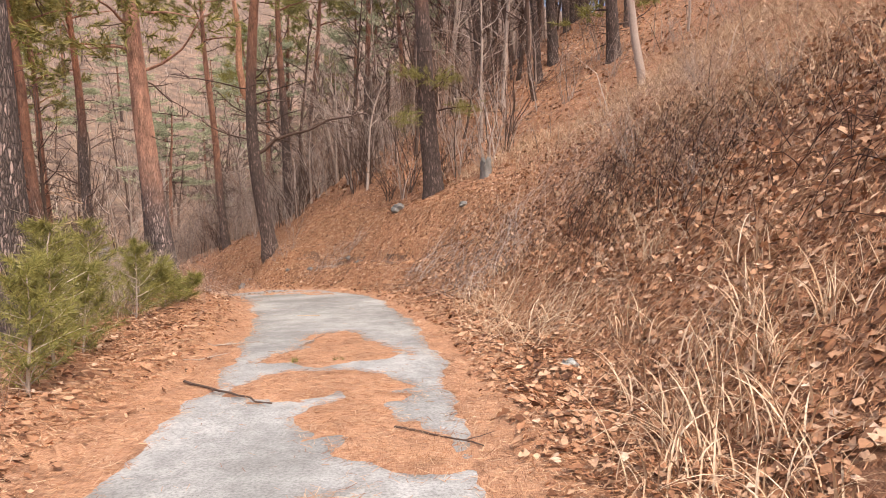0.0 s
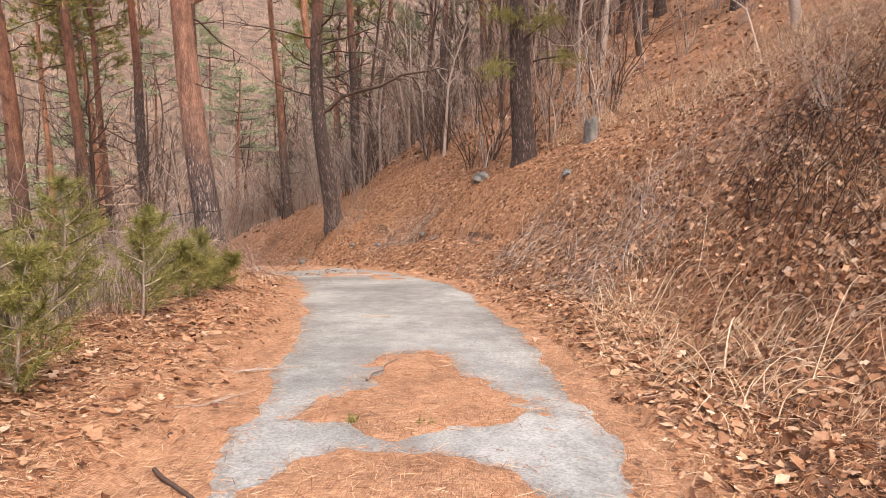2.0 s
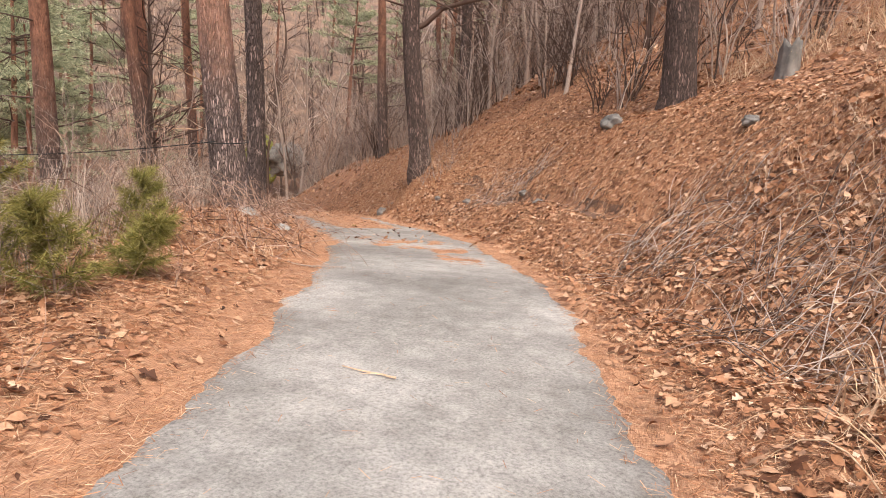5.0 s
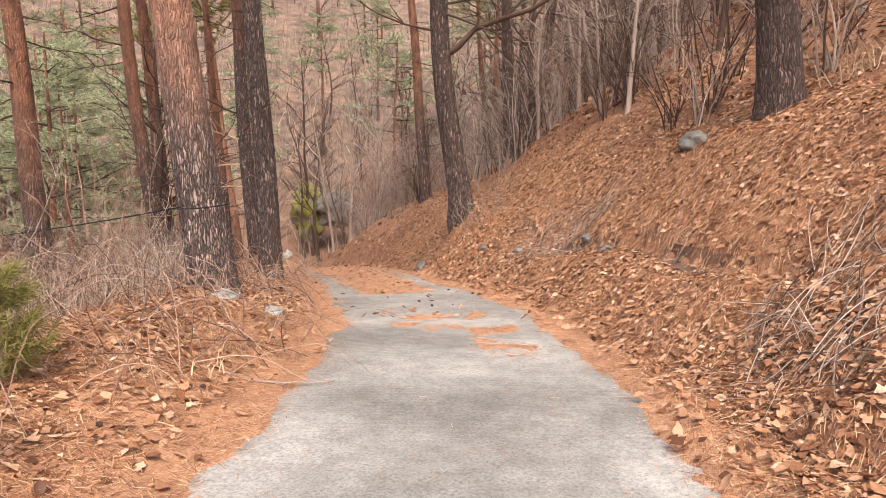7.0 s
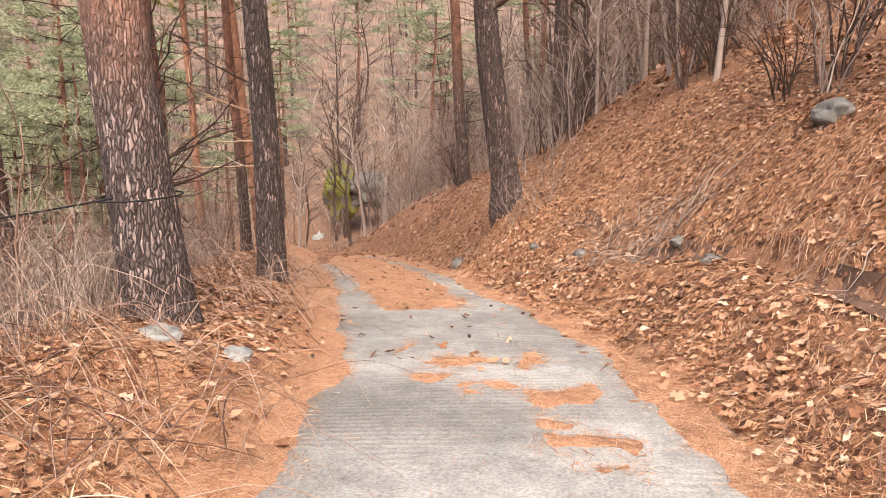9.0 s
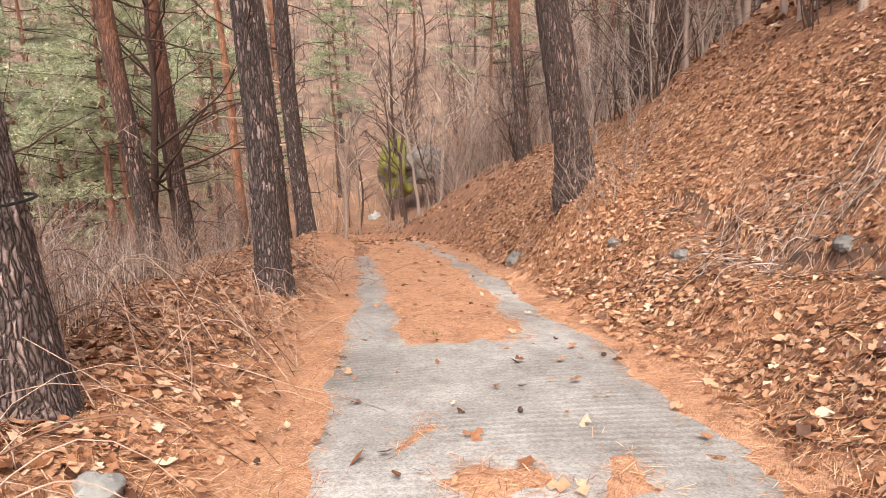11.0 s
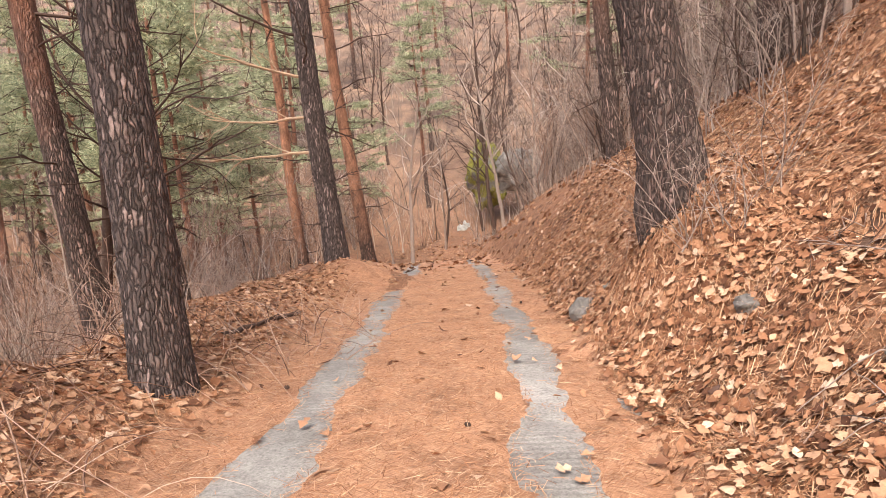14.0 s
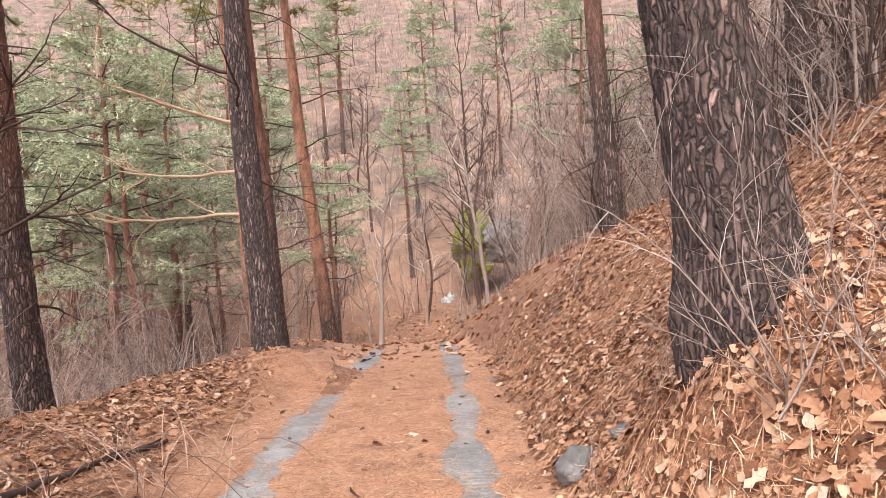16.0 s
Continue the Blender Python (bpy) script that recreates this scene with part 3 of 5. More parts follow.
def trunk_mesh(r, height, lean, bend, mat, seed, sides=48, step=0.06, relief=0.014, knots=True):
    zs = np.concatenate([np.arange(0, 6.5, step), np.arange(6.5, height, step * 6), [height]])
    line = stem_line(height, lean, bend, seed, 200)
    lz = np.linspace(0, height, 200)
    cx, cy = np.interp(zs, lz, line[:, 0]), np.interp(zs, lz, line[:, 1])
    th = np.arange(sides) * 2 * np.pi / sides
    Z, TH = np.meshgrid(zs, th, indexing="ij")
    rad = r * (1 - 0.8 * (zs / height) ** 1.15) * (1 + 0.36 * np.exp(-np.maximum(zs - 0.6, 0) / 0.4))
    R = rad[:, None] * np.ones_like(TH)
    ph = np.random.default_rng(seed + 5).random(3) * 6.28
    flare = np.exp(-np.maximum(zs - 0.6, 0) / 0.5)[:, None] * (0.1 * np.sin(3 * TH + ph[0]) + 0.07 * np.sin(5 * TH + ph[1]))
    R = R * (1 + flare + 0.02 * np.sin(2 * TH + ph[2] + Z * 0.7))
    P = plates(TH, Z, r, 0.052 if r > 0.2 else 0.045, 0.26, seed)
    fade = (1 - 0.75 * step01(2.0, 6.0, Z))
    R = R + relief * (P - 0.5) * fade + 0.006 * (vnoise(TH * 9, Z * 16, 1.0, seed) - 0.5)
    X, Y = cx[:, None] + R * np.cos(TH), cy[:, None] + R * np.sin(TH)
    n, m = Z.shape
    v = np.stack([X, Y, Z - 0.9], -1).reshape(-1, 3)
    i, j = np.meshgrid(np.arange(n - 1), np.arange(m), indexing="ij")
    k = (j + 1) % m
    q = np.stack([i * m + j, i * m + k, (i + 1) * m + k, (i + 1) * m + j], -1).reshape(-1, 4)
    return mesh_of("trunk", v, q, mat, True, P.ravel()), line


def limb_points(start, heading, length, r, droop=0.0, crook=0.18, n=9):
    """A crooked limb."""
    h = np.array(heading, float)
    h /= np.linalg.norm(h)
    pts = [np.array(start, float)]
    for k in range(n - 1):
        h = h + r.normal(0, crook, 3) * np.array([1, 1, 0.7]) + np.array([0, 0, droop])
        h /= np.linalg.norm(h)
        pts.append(pts[-1] + h * length / (n - 1))
    return np.array(pts)


def twiggy(soup, start, heading, length, radius, r, depth=2, droop=0.0, crook=0.18, kids=5, sides=5):
    """A bare branch with its twigs."""
    pts = limb_points(start, heading, length, r, droop, crook, 9 if depth > 0 else 5)
    soup.tube(pts, radius * np.linspace(1, 0.25, len(pts)), sides)
    if depth > 0:
        for _ in range(kids):
            k = r.integers(2, len(pts) - 1)
            h = pts[k] - pts[k - 1]
            h = h / np.linalg.norm(h) + r.normal(0, 0.65, 3)
            twiggy(soup, pts[k], h, length * r.uniform(0.25, 0.5), radius * 0.45, r, depth - 1, droop, crook, max(2, kids - 1), max(3, sides - 1))
    return pts


def needle_spray(soup, at, heading, size, r, count=26, width=0.02):
    """A tuft of pine needles: thin blades fanning from a shoot."""
    h = np.array(heading, float)
    h /= np.linalg.norm(h)
    d = h[None] * 0.7 + r.normal(0, 0.55, (count, 3))
    d /= np.linalg.norm(d, axis=1)[:, None]
    base = np.array(at)[None] + h[None] * r.uniform(-0.5, 0.5, (count, 1)) * size
    side = np.cross(d, r.normal(0, 1, (count, 3)))
    side /= np.linalg.norm(side, axis=1)[:, None]
    L = size * r.uniform(0.6, 1.1, (count, 1))
    tip = base + d * L - np.array([0, 0, 0.12])[None] * L
    v = np.stack([base - side * width * 0.5, base + side * width * 0.5, tip], 1).reshape(-1, 3)
    soup.add(v, t=np.arange(count * 3).reshape(-1, 3))


def crown_mesh(line, height, spread, r, clumps, mat, low=0.55, size=0.34, per=26, width=0.03):
    """Limbs' ends with needle clumps, in layers with gaps."""
    soup = Soup()
    lz = np.linspace(0, height, len(line))
    for _ in range(clumps):
        f = low + (1 - low) * r.random() ** 0.8
        k = min(len(line) - 1, int(f * (len(line) - 1)))
        a = r.random() * 6.28
        reach = spread * (1.05 - 0.75 * (f - low) / (1 - low)) * r.uniform(0.25, 1.0)
        c = line[k] + np.array([math.cos(a) * reach, math.sin(a) * reach, r.normal(0, 0.25) - 0.05 * reach])
        for _ in range(5):
            needle_spray(soup, c + r.normal(0, 0.26, 3) * np.array([1, 1, 0.45]), (math.cos(a), math.sin(a), 0.5), size, r, per, width)
    return soup.mesh("crown", mat, False)


def pine(name, x, y, r, height, mat, label, lean=(0, 0), bend=(0, 0), seed=1, detail=1, stubs=10, low=0.55, clumps=70, stub_low=2.2, stub_len=1.0, group="pines by the lane", spread=2.3):
    """A pine: trunk, dead limbs, green crown."""
    z = land1(x, y)
    t = thing(name, x, y, z, label, "tree", group)
    g = np.random.default_rng(seed)
    sides, step = ((84, 0.03), (40, 0.06), (20, 0.15))[detail]
    me, line = trunk_mesh(r, height, lean, bend, mat, seed, sides, step)
    part("trunk", me, t)
    lz = np.linspace(0, height, len(line))
    for k in range(stubs):
        h = stub_low + (height * low - stub_low) * (k + g.random()) / max(1, stubs)
        i = int(np.searchsorted(lz, h))
        a = g.random() * 6.28
        soup = Soup()
        rr = r * (1 - 0.8 * (h / height) ** 1.15) * 0.8
        c, sn = math.cos(a), math.sin(a)
        twiggy(soup, line[i] + np.array([c, sn, 0]) * rr, (c, sn, g.uniform(-0.25, 0.25)), stub_len * g.uniform(0.5, 1.7), 0.02 * g.uniform(0.6, 1.3), g, 2, -0.01, 0.16, 4, 5)
        part("dead_branch", soup.mesh("dead_branch", M_BRANCH), t, "bare dead branch")
    for k in range(14):
        live = Soup()
        h = height * (low + (0.96 - low) * k / 14)
        i = min(len(line) - 1, int(np.searchsorted(lz, h)))
        a = k * 2.4
        pts = limb_points(line[i], (math.cos(a), math.sin(a), 0.35), 2.2 * (1.15 - k / 16), g, 0.02)
        live.tube(pts, 0.045 * (1.1 - k / 18) * np.linspace(1, 0.2, len(pts)), 5)
        part("limb", live.mesh("limb", mat), t)
    part("crown", crown_mesh(line, height, spread, g, clumps, M_GREEN, low), t, "green needle crown")
    return t, line


main_tree, main_line = pine("forked_pine_tree", -6.35, 24.36, 0.27, 17, M_BARK_DARK, "leaning forked pine with rough dark plated bark, on the bank", (0.0, 0.0), (-0.7, 0, 12.5), 11, 0, 6, stub_low=4.0, low=0.66)
pine("pine_tree", -6.95, 16.6, 0.3, 14, M_BARK_BIG, "stout pine with grey plates below and orange bark above", (-0.11, 0.0), (-0.05, 0), 12, 0, 5, stub_low=4.6, low=0.45, clumps=90)
pine("pine_tree", -9.34, 20.9, 0.235, 17, M_BARK, "straight grey pine with deeply plated bark beside the lane", (-0.04, 0.01), (0, 0), 13, 0, 9, stub_low=3.5, low=0.66)
pine("pine_tree", -14.45, 27.22, 0.24, 17, M_BARK, "brown-grey pine with plated bark, curved at its foot", (-0.07, 0), (-0.12, 0), 14, 0, 10, stub_low=2.6, stub_len=1.6, low=0.66)
pine("pine_tree", -19.82, 33.12, 0.23, 17, M_BARK_ORANGE, "slender pine with orange upper bark and dark foot", (-0.13, 0), (-0.1, 0), 15, 1, 14, stub_low=2.0, stub_len=1.6, low=0.66)
pine("pine_tree", -14.6, 23.8, 0.21, 17, M_BARK_MID, "grey-brown pine rising from bare brush", (-0.09, 0), (-0.06, 0), 16, 1, 16, stub_low=1.5, low=0.66)
pine("pine_tree", -13.0, 21.9, 0.19, 17, M_BARK_MID, "dark pine with dead side branches in the brush", (-0.13, 0), (-0.1, 0), 17, 1, 18, stub_low=1.5, stub_len=1.3, low=0.66)
pine("pine_tree", -13.0, 19.0, 0.25, 17, M_BARK_MID, "red-brown pine with dead stub branches, in brush", (-0.1, 0), (-0.06, 0), 24, 1, 22, stub_low=1.5, stub_len=1.5, low=0.66)
pine("pine_tree", -0.17, 21.37, 0.32, 17, M_BARK_DARK, "thick dark pine standing high on the bank", (-0.05, -0.02), (-0.06, 0), 18, 1, 6, stub_low=5.0, low=0.66)
pine("pine_tree", -7.58, 32.47, 0.245, 17, M_BARK_DARK, "dark straight pine on the leafy bank", (-0.03, 0), (0, 0), 19, 1, 12, stub_low=2.5, low=0.66)
pine("pine_tree", -10.9, 32.71, 0.21, 17, M_BARK_MID, "slim grey-brown pine at the lane's bend", (-0.07, 0), (0, 0), 20, 1, 16, stub_low=2.0, low=0.66)
pine("pine_tree", -17.8, 29.8, 0.2, 17, M_BARK_MID, "red-brown pine with dead stub branches", (-0.06, 0), (0, 0), 21, 1, 16, stub_low=1.5, low=0.66)
pine("pine_tree", -22.0, 32.0, 0.19, 17, M_BARK_ORANGE, "slender pine with bright orange bark", (-0.05, 0), (0, 0), 22, 1, 16, stub_low=1.5, low=0.66)
pine("pine_tree", -5.65, 8.7, 0.27, 17, M_BARK, "grey plated pine rising behind young pines", (-0.06, 0), (0, 0), 26, 1, 3, stub_low=5, low=0.66)
pine("pine_tree", 7.4, 27.4, 0.3, 11, M_BARK_DARK, "dark pine with low green boughs on the upper slope", (-0.05, 0), (0, 0), 27, 2, 6, low=0.2, clumps=80, stub_low=1.5)
pine("pine_tree", 4.6, 30.0, 0.2, 11, M_BARK_DARK, "dark pine among bare trees on the slope", (-0.05, 0), (0, 0), 28, 2, 8, stub_low=2, low=0.66)

# fork and long low limb of the leaning pine
g = np.random.default_rng(5)
LZ = np.linspace(0, 17, len(main_line))
fork = Soup()
i0 = int(np.searchsorted(LZ, 6.3))
pts = np.array([main_line[i0], main_line[i0] + (-0.28, 0.05, 0.45), main_line[i0] + (-0.42, 0.08, 1.4), main_line[i0] + (-0.4, 0.1, 2.8), main_line[i0] + (-0.7, 0.1, 5.0)])
fork.tube(pts, [0.15, 0.135, 0.12, 0.1, 0.05], 12)
part("fork", fork.mesh("fork", M_BARK_ORANGE), main_tree, "orange-barked second stem")
i0 = int(np.searchsorted(LZ, 4.3))
soup = Soup()
c0 = main_line[i0]
pts = np.array([c0, c0 + (0.35, 0.1, 0.2), c0 + (0.75, 0.2, 0.6), c0 + (1.3, 0.3, 0.78), c0 + (2.0, 0.4, 0.95), c0 + (2.7, 0.6, 1.35), c0 + (3.6, 0.8, 1.5), c0 + (4.4, 1.0, 1.75)])
soup.tube(pts, np.array([0.085, 0.075, 0.065, 0.058, 0.05, 0.04, 0.028, 0.012]), 8)
for k in (3, 4, 5, 6):
    twiggy(soup, pts[k], (0.8, 0.3, g.uniform(-0.2, 0.6)), 1.3, 0.022, g, 2, 0, 0.2, 4)
part("low_limb", soup.mesh("low_limb", M_BRANCH), main_tree, "long crooked low limb")
for k in range(9):
    h = 4.9 + 0.32 * k
    i0 = int(np.searchsorted(LZ, h))
    a = g.uniform(-0.6, 0.6) + (0 if k % 3 else math.pi)
    soup = Soup()
    twiggy(soup, main_line[i0], (math.cos(a), math.sin(a), 0.05), g.uniform(1.6, 3.0), 0.035, g, 2, 0.0, 0.17, 5)
    part("dead_branch", soup.mesh("dead_branch", M_BRANCH), main_tree, "bare dead branch")


# long pale dead limbs of the curved pine, held out over the brush
curved_pine = [o for o in scene.objects if o.get("label", "").startswith("brown-grey pine with plated")][0]
for k, h in enumerate((2.3, 3.0, 3.8, 4.6)):
    soup = Soup()
    twiggy(soup, (-0.07 * h - 0.1, 0, h), (-0.78 + 0.1 * k, -0.6, 0.02 + 0.05 * k), 2.6, 0.035, g, 2, -0.006, 0.16, 5)
    part("dead_branch", soup.mesh("dead_branch", M_GRASS if k < 3 else M_BRANCH), curved_pine, "long pale barkless dead limb")


# ---- low green boughs ----
def bough(tree, start, heading, length, seed, clumps=9, size=0.16):
    r = np.random.default_rng(seed)
    wood, green = Soup(), Soup()
    pts = limb_points(start, heading, length, r, -0.02, 0.15)
    wood.tube(pts, 0.03 * np.linspace(1, 0.2, len(pts)), 6)
    b = part("bough", wood.mesh("bough", M_BRANCH), tree, "living bough")
    for _ in range(clumps):
        k = r.integers(3, len(pts))
        for _ in range(7):
            needle_spray(green, pts[k] + r.normal(0, 0.2, 3) * np.array([1, 1, 0.6]), heading, size, r, 30, 0.006)
    part("foliage", green.mesh("foliage", M_GREEN, False), b, "green pine needles")


high_pine = [o for o in scene.objects if o.get("label", "").startswith("thick dark pine")][0]
bough(high_pine, (-0.1, -0.25, 3.3), (0.5, -0.7, 0.15), 1.1, 1, 14)
bough(high_pine, (-0.15, -0.25, 3.7), (-0.4, -0.8, 0.1), 1.0, 2, 14)
bough(high_pine, (-0.2, -0.1, 2.6), (-1, -0.5, -0.05), 1.7, 3, 9)
bough(high_pine, (0.1, 0, 2.7), (1, -0.3, 0.0), 1.3, 4, 8)


# ---- young pines, shrubs, saplings ----
def young_pine(x, y, height, seed, label="bushy young pine with long olive-green needles"):
    t = thing("young_pine", x, y, land1(x, y), label, "bush", "young pines by the lane")
    r = np.random.default_rng(seed)
    wood, green = Soup(), Soup()
    stem = limb_points((0, 0, -0.05), (r.normal(0, 0.1), r.normal(0, 0.1), 1), height, r, 0.02, 0.06)
    wood.tube(stem, height * 0.016 * np.linspace(1, 0.3, len(stem)), 6)
    for k in range(1, len(stem)):
        for _ in range(4):
            a = r.random() * 6.28
            ln = height * 0.5 * (1.1 - k / len(stem)) * r.uniform(0.7, 1.2)
            br = limb_points(stem[k], (math.cos(a), math.sin(a), 0.45), ln, r, 0.05, 0.12, 5)
            wood.tube(br, height * 0.006 * np.linspace(1, 0.4, 5), 4)
            for q in range(1, 5):
                needle_spray(green, br[q], br[q] - br[q - 1], 0.14, r, 34, 0.006)
    needle_spray(green, stem[-1], (0, 0, 1), 0.14, r, 40, 0.0045)
    part("stem", wood.mesh("stem", M_TWIG), t)
    part("foliage", green.mesh("foliage", M_GREEN, False), t)
    return t


for k, (x, y, h) in enumerate([(-3.45, 5.3, 1.1), (-3.7, 6.1, 1.1), (-4.2, 6.6, 1.4), (-4.45, 7.6, 1.5), (-4.0, 7.1, 1.0), (-4.9, 8.6, 1.4), (-4.75, 9.9, 1.1), (-5.2, 11.0, 1.15), (-4.9, 12.0, 0.6), (-5.6, 12.9, 0.75), (-5.9, 10.3, 1.3), (-4.85, 11.2, 0.8)]):
    young_pine(x, y, h, 100 + k, "small young pine seedling in needle litter" if h < 0.5 else "bushy young pine with long olive-green needles")

def shrub_mesh(seed, stems, height, spread, mat, thick=0.011, kids=5):
    r = np.random.default_rng(seed)
    soup = Soup()
    for _ in range(stems):
        a = r.random() * 6.28
        tilt = spread * r.uniform(0.15, 1.0)
        twiggy(soup, (r.normal(0, 0.12), r.normal(0, 0.12), -0.1), (math.cos(a) * tilt, math.sin(a) * tilt, 1), height * r.uniform(0.55, 1.1), thick * r.uniform(0.6, 1.3), r, 2, -0.015 * spread, 0.13, kids, 4)
    return soup.mesh("branchwork", mat)


def shrub_stems(seed, stems, height, spread, mat):
    """The single stems of one shrub, each with its twigs."""
    return [shrub_mesh(seed * 31 + k, 1, height, spread, mat) for k in range(stems)]


def bare_tree_mesh(seed, height, mat, r0=0.06, lean=0.1):
    r = np.random.default_rng(seed)
    soup = Soup()
    a = r.random() * 6.28
    trunk = limb_points((0, 0, -0.3), (lean * math.cos(a), lean * math.sin(a), 1), height, r, 0.01, 0.06, 14)
    soup.tube(trunk, r0 * np.linspace(1, 0.15, 14), 7)
    for k in range(4, 14):
        for _ in range(2):
            b = r.random() * 6.28
            twiggy(soup, trunk[k], (math.cos(b), math.sin(b), 0.9), height * 0.3 * (1.25 - k / 16), r0 * 0.35 * (1.2 - k / 16), r, 2, 0.02, 0.15, 4, 4)
    return soup.mesh("trunk_and_twigs", mat)


SHRUBS = [shrub_stems(200 + k, 10, 1.5 + 0.35 * k, 0.8, (M_TWIG_RED, M_TWIG)[k % 2]) for k in range(4)]
THICKETS = [shrub_mesh(220 + k, 9, 3.2 + 0.6 * k, 0.45, (M_TWIG, M_TWIG_RED)[k % 2], 0.018, 6) for k in range(4)]
BARES = [bare_tree_mesh(240 + k, 6.5 + k, (M_TWIG, M_BRANCH)[k % 2], 0.065 + 0.014 * k) for k in range(4)]
SPRIGS = [shrub_mesh(260 + k, 4, 0.55 + 0.12 * k, 0.5, M_TWIG_RED, 0.004, 3) for k in range(3)]


def plant(name, meshes, x, y, r, label, category, group, smin=0.8, smax=1.25, partname="branchwork"):
    t = thing(name, x, y, land1(x, y), label, category, group)
    k = r.uniform(smin, smax)
    t.matrix_basis = pose(x, y, land1(x, y), r.normal(0, 3), r.normal(0, 3), r.uniform(0, 360)) @ Matrix.Scale(k, 4)
    pick = meshes[r.integers(len(meshes))]
    if isinstance(pick, list):
        for me in pick:
            part("stem", me, t)
    else:
        part(partname, pick, t)
    return t


def scatter(n, s0, s1, d0, d1, r, gap=0.0):
    """Places beside the lane, by arc length and offset."""
    out = []
    while len(out) < n:
        x, y = road_xy(r.uniform(s0, s1), r.uniform(d0, d1))
        out.append((float(x), float(y)))
    return out


r = np.random.default_rng(77)
for x, y in scatter(80, 6, 36, -10, -3.7, r):
    plant("bare_shrub", SHRUBS, x, y, r, "leafless brown shrub with thin twigs", "shrub", "bare brush below the lane", 0.7, 1.15)
for x, y in scatter(20, 33, 50, 4.0, 9, r):
    plant("bare_shrub", SHRUBS, x, y, r, "leafless brown shrub with thin twigs", "shrub", "bare brush on the bank", 0.8, 1.4)
for x, y in scatter(26, 14, 46, 5.5, 16, r):
    plant("bare_shrub", SHRUBS, x, y, r, "leafless brown shrub on the leafy slope", "shrub", "bare brush on the slope", 0.7, 1.2)
for x, y in scatter(16, 2, 13, 4.6, 8.5, r):
    plant("bare_shrub", SHRUBS, x, y, r, "pale dry shrub on the bank", "shrub", "dry brush on the bank", 0.4, 0.7)
for x, y in scatter(38, 30, 60, 4.5, 22, r):
    plant("thicket_shrub", THICKETS, x, y, r, "tall leafless shrub with arching grey twigs", "shrub", "thicket on the slope", 0.8, 1.3)
for x, y in scatter(40, 30, 66, -24, -6, r):
    plant("thicket_shrub", THICKETS, x, y, r, "tall leafless shrub with grey twigs", "shrub", "thicket in the gully", 0.7, 1.2)
for x, y in scatter(85, 8, 34, -26, -7.5, r):
    plant("thicket_shrub", THICKETS, x, y, r, "tall leafless shrub with grey twigs", "shrub", "thicket in the gully", 0.7, 1.2)
for x, y in scatter(34, 24, 62, 6, 40, r) + scatter(16, 10, 30, 12, 40, r):
    plant("bare_tree", BARES, x, y, r, "slim leafless tree with grey bark", "tree", "bare trees on the slope", 0.8, 1.5, "trunk")
for x, y in scatter(26, 20, 70, -40, -9, r):
    plant("bare_tree", BARES, x, y, r, "slim leafless tree with grey bark", "tree", "bare trees in the gully", 0.7, 1.2, "trunk")
SLOPE_SHRUBS = [shrub_mesh(270 + k, 5 + k, 1.9 + 0.5 * k, 0.5, (M_TWIG, M_BRANCH)[k % 2], 0.02, 5) for k in range(4)]
for x, y in scatter(38, 17, 34, 5.0, 10, r) + scatter(16, 28, 40, 3.8, 8, r):
    plant("bare_shrub", SLOPE_SHRUBS, x, y, r, "many-stemmed leafless shrub on the leafy slope", "shrub", "shrubs on the leafy slope", 0.6, 1.25)
for x, y in scatter(30, 19, 40, 6.0, 15, r):
    plant("bare_sapling", BARES, x, y, r, "slim leafless sapling on the leafy slope", "tree", "saplings on the leafy slope", 0.45, 0.85, "trunk")
for x, y in [(-19.1, 34.2), (-13.6, 22.6), (-14.4, 22.3), (-3.8, 27.4)]:
    plant("bare_tree", BARES, x, y, r, "slim leafless sapling with mottled grey bark", "tree", "saplings by the lane", 0.75, 0.9, "trunk")
for x, y in [(-6.2, 23.8), (-5.75, 24.3), (-5.9, 23.8)]:
    plant("bare_shrub", SHRUBS, x, y, r, "thin bare shrub across a pine's foot", "shrub", "", 0.42, 0.55)
for x, y in scatter(26, 3, 26, -3.3, -1.9, r) + scatter(34, 2, 30, 1.75, 3.6, r):
    plant("twig_sprig", SPRIGS, x, y, r, "upright bare reddish twigs in leaf litter", "sprig", "sprigs beside the lane", 0.6, 1.1)

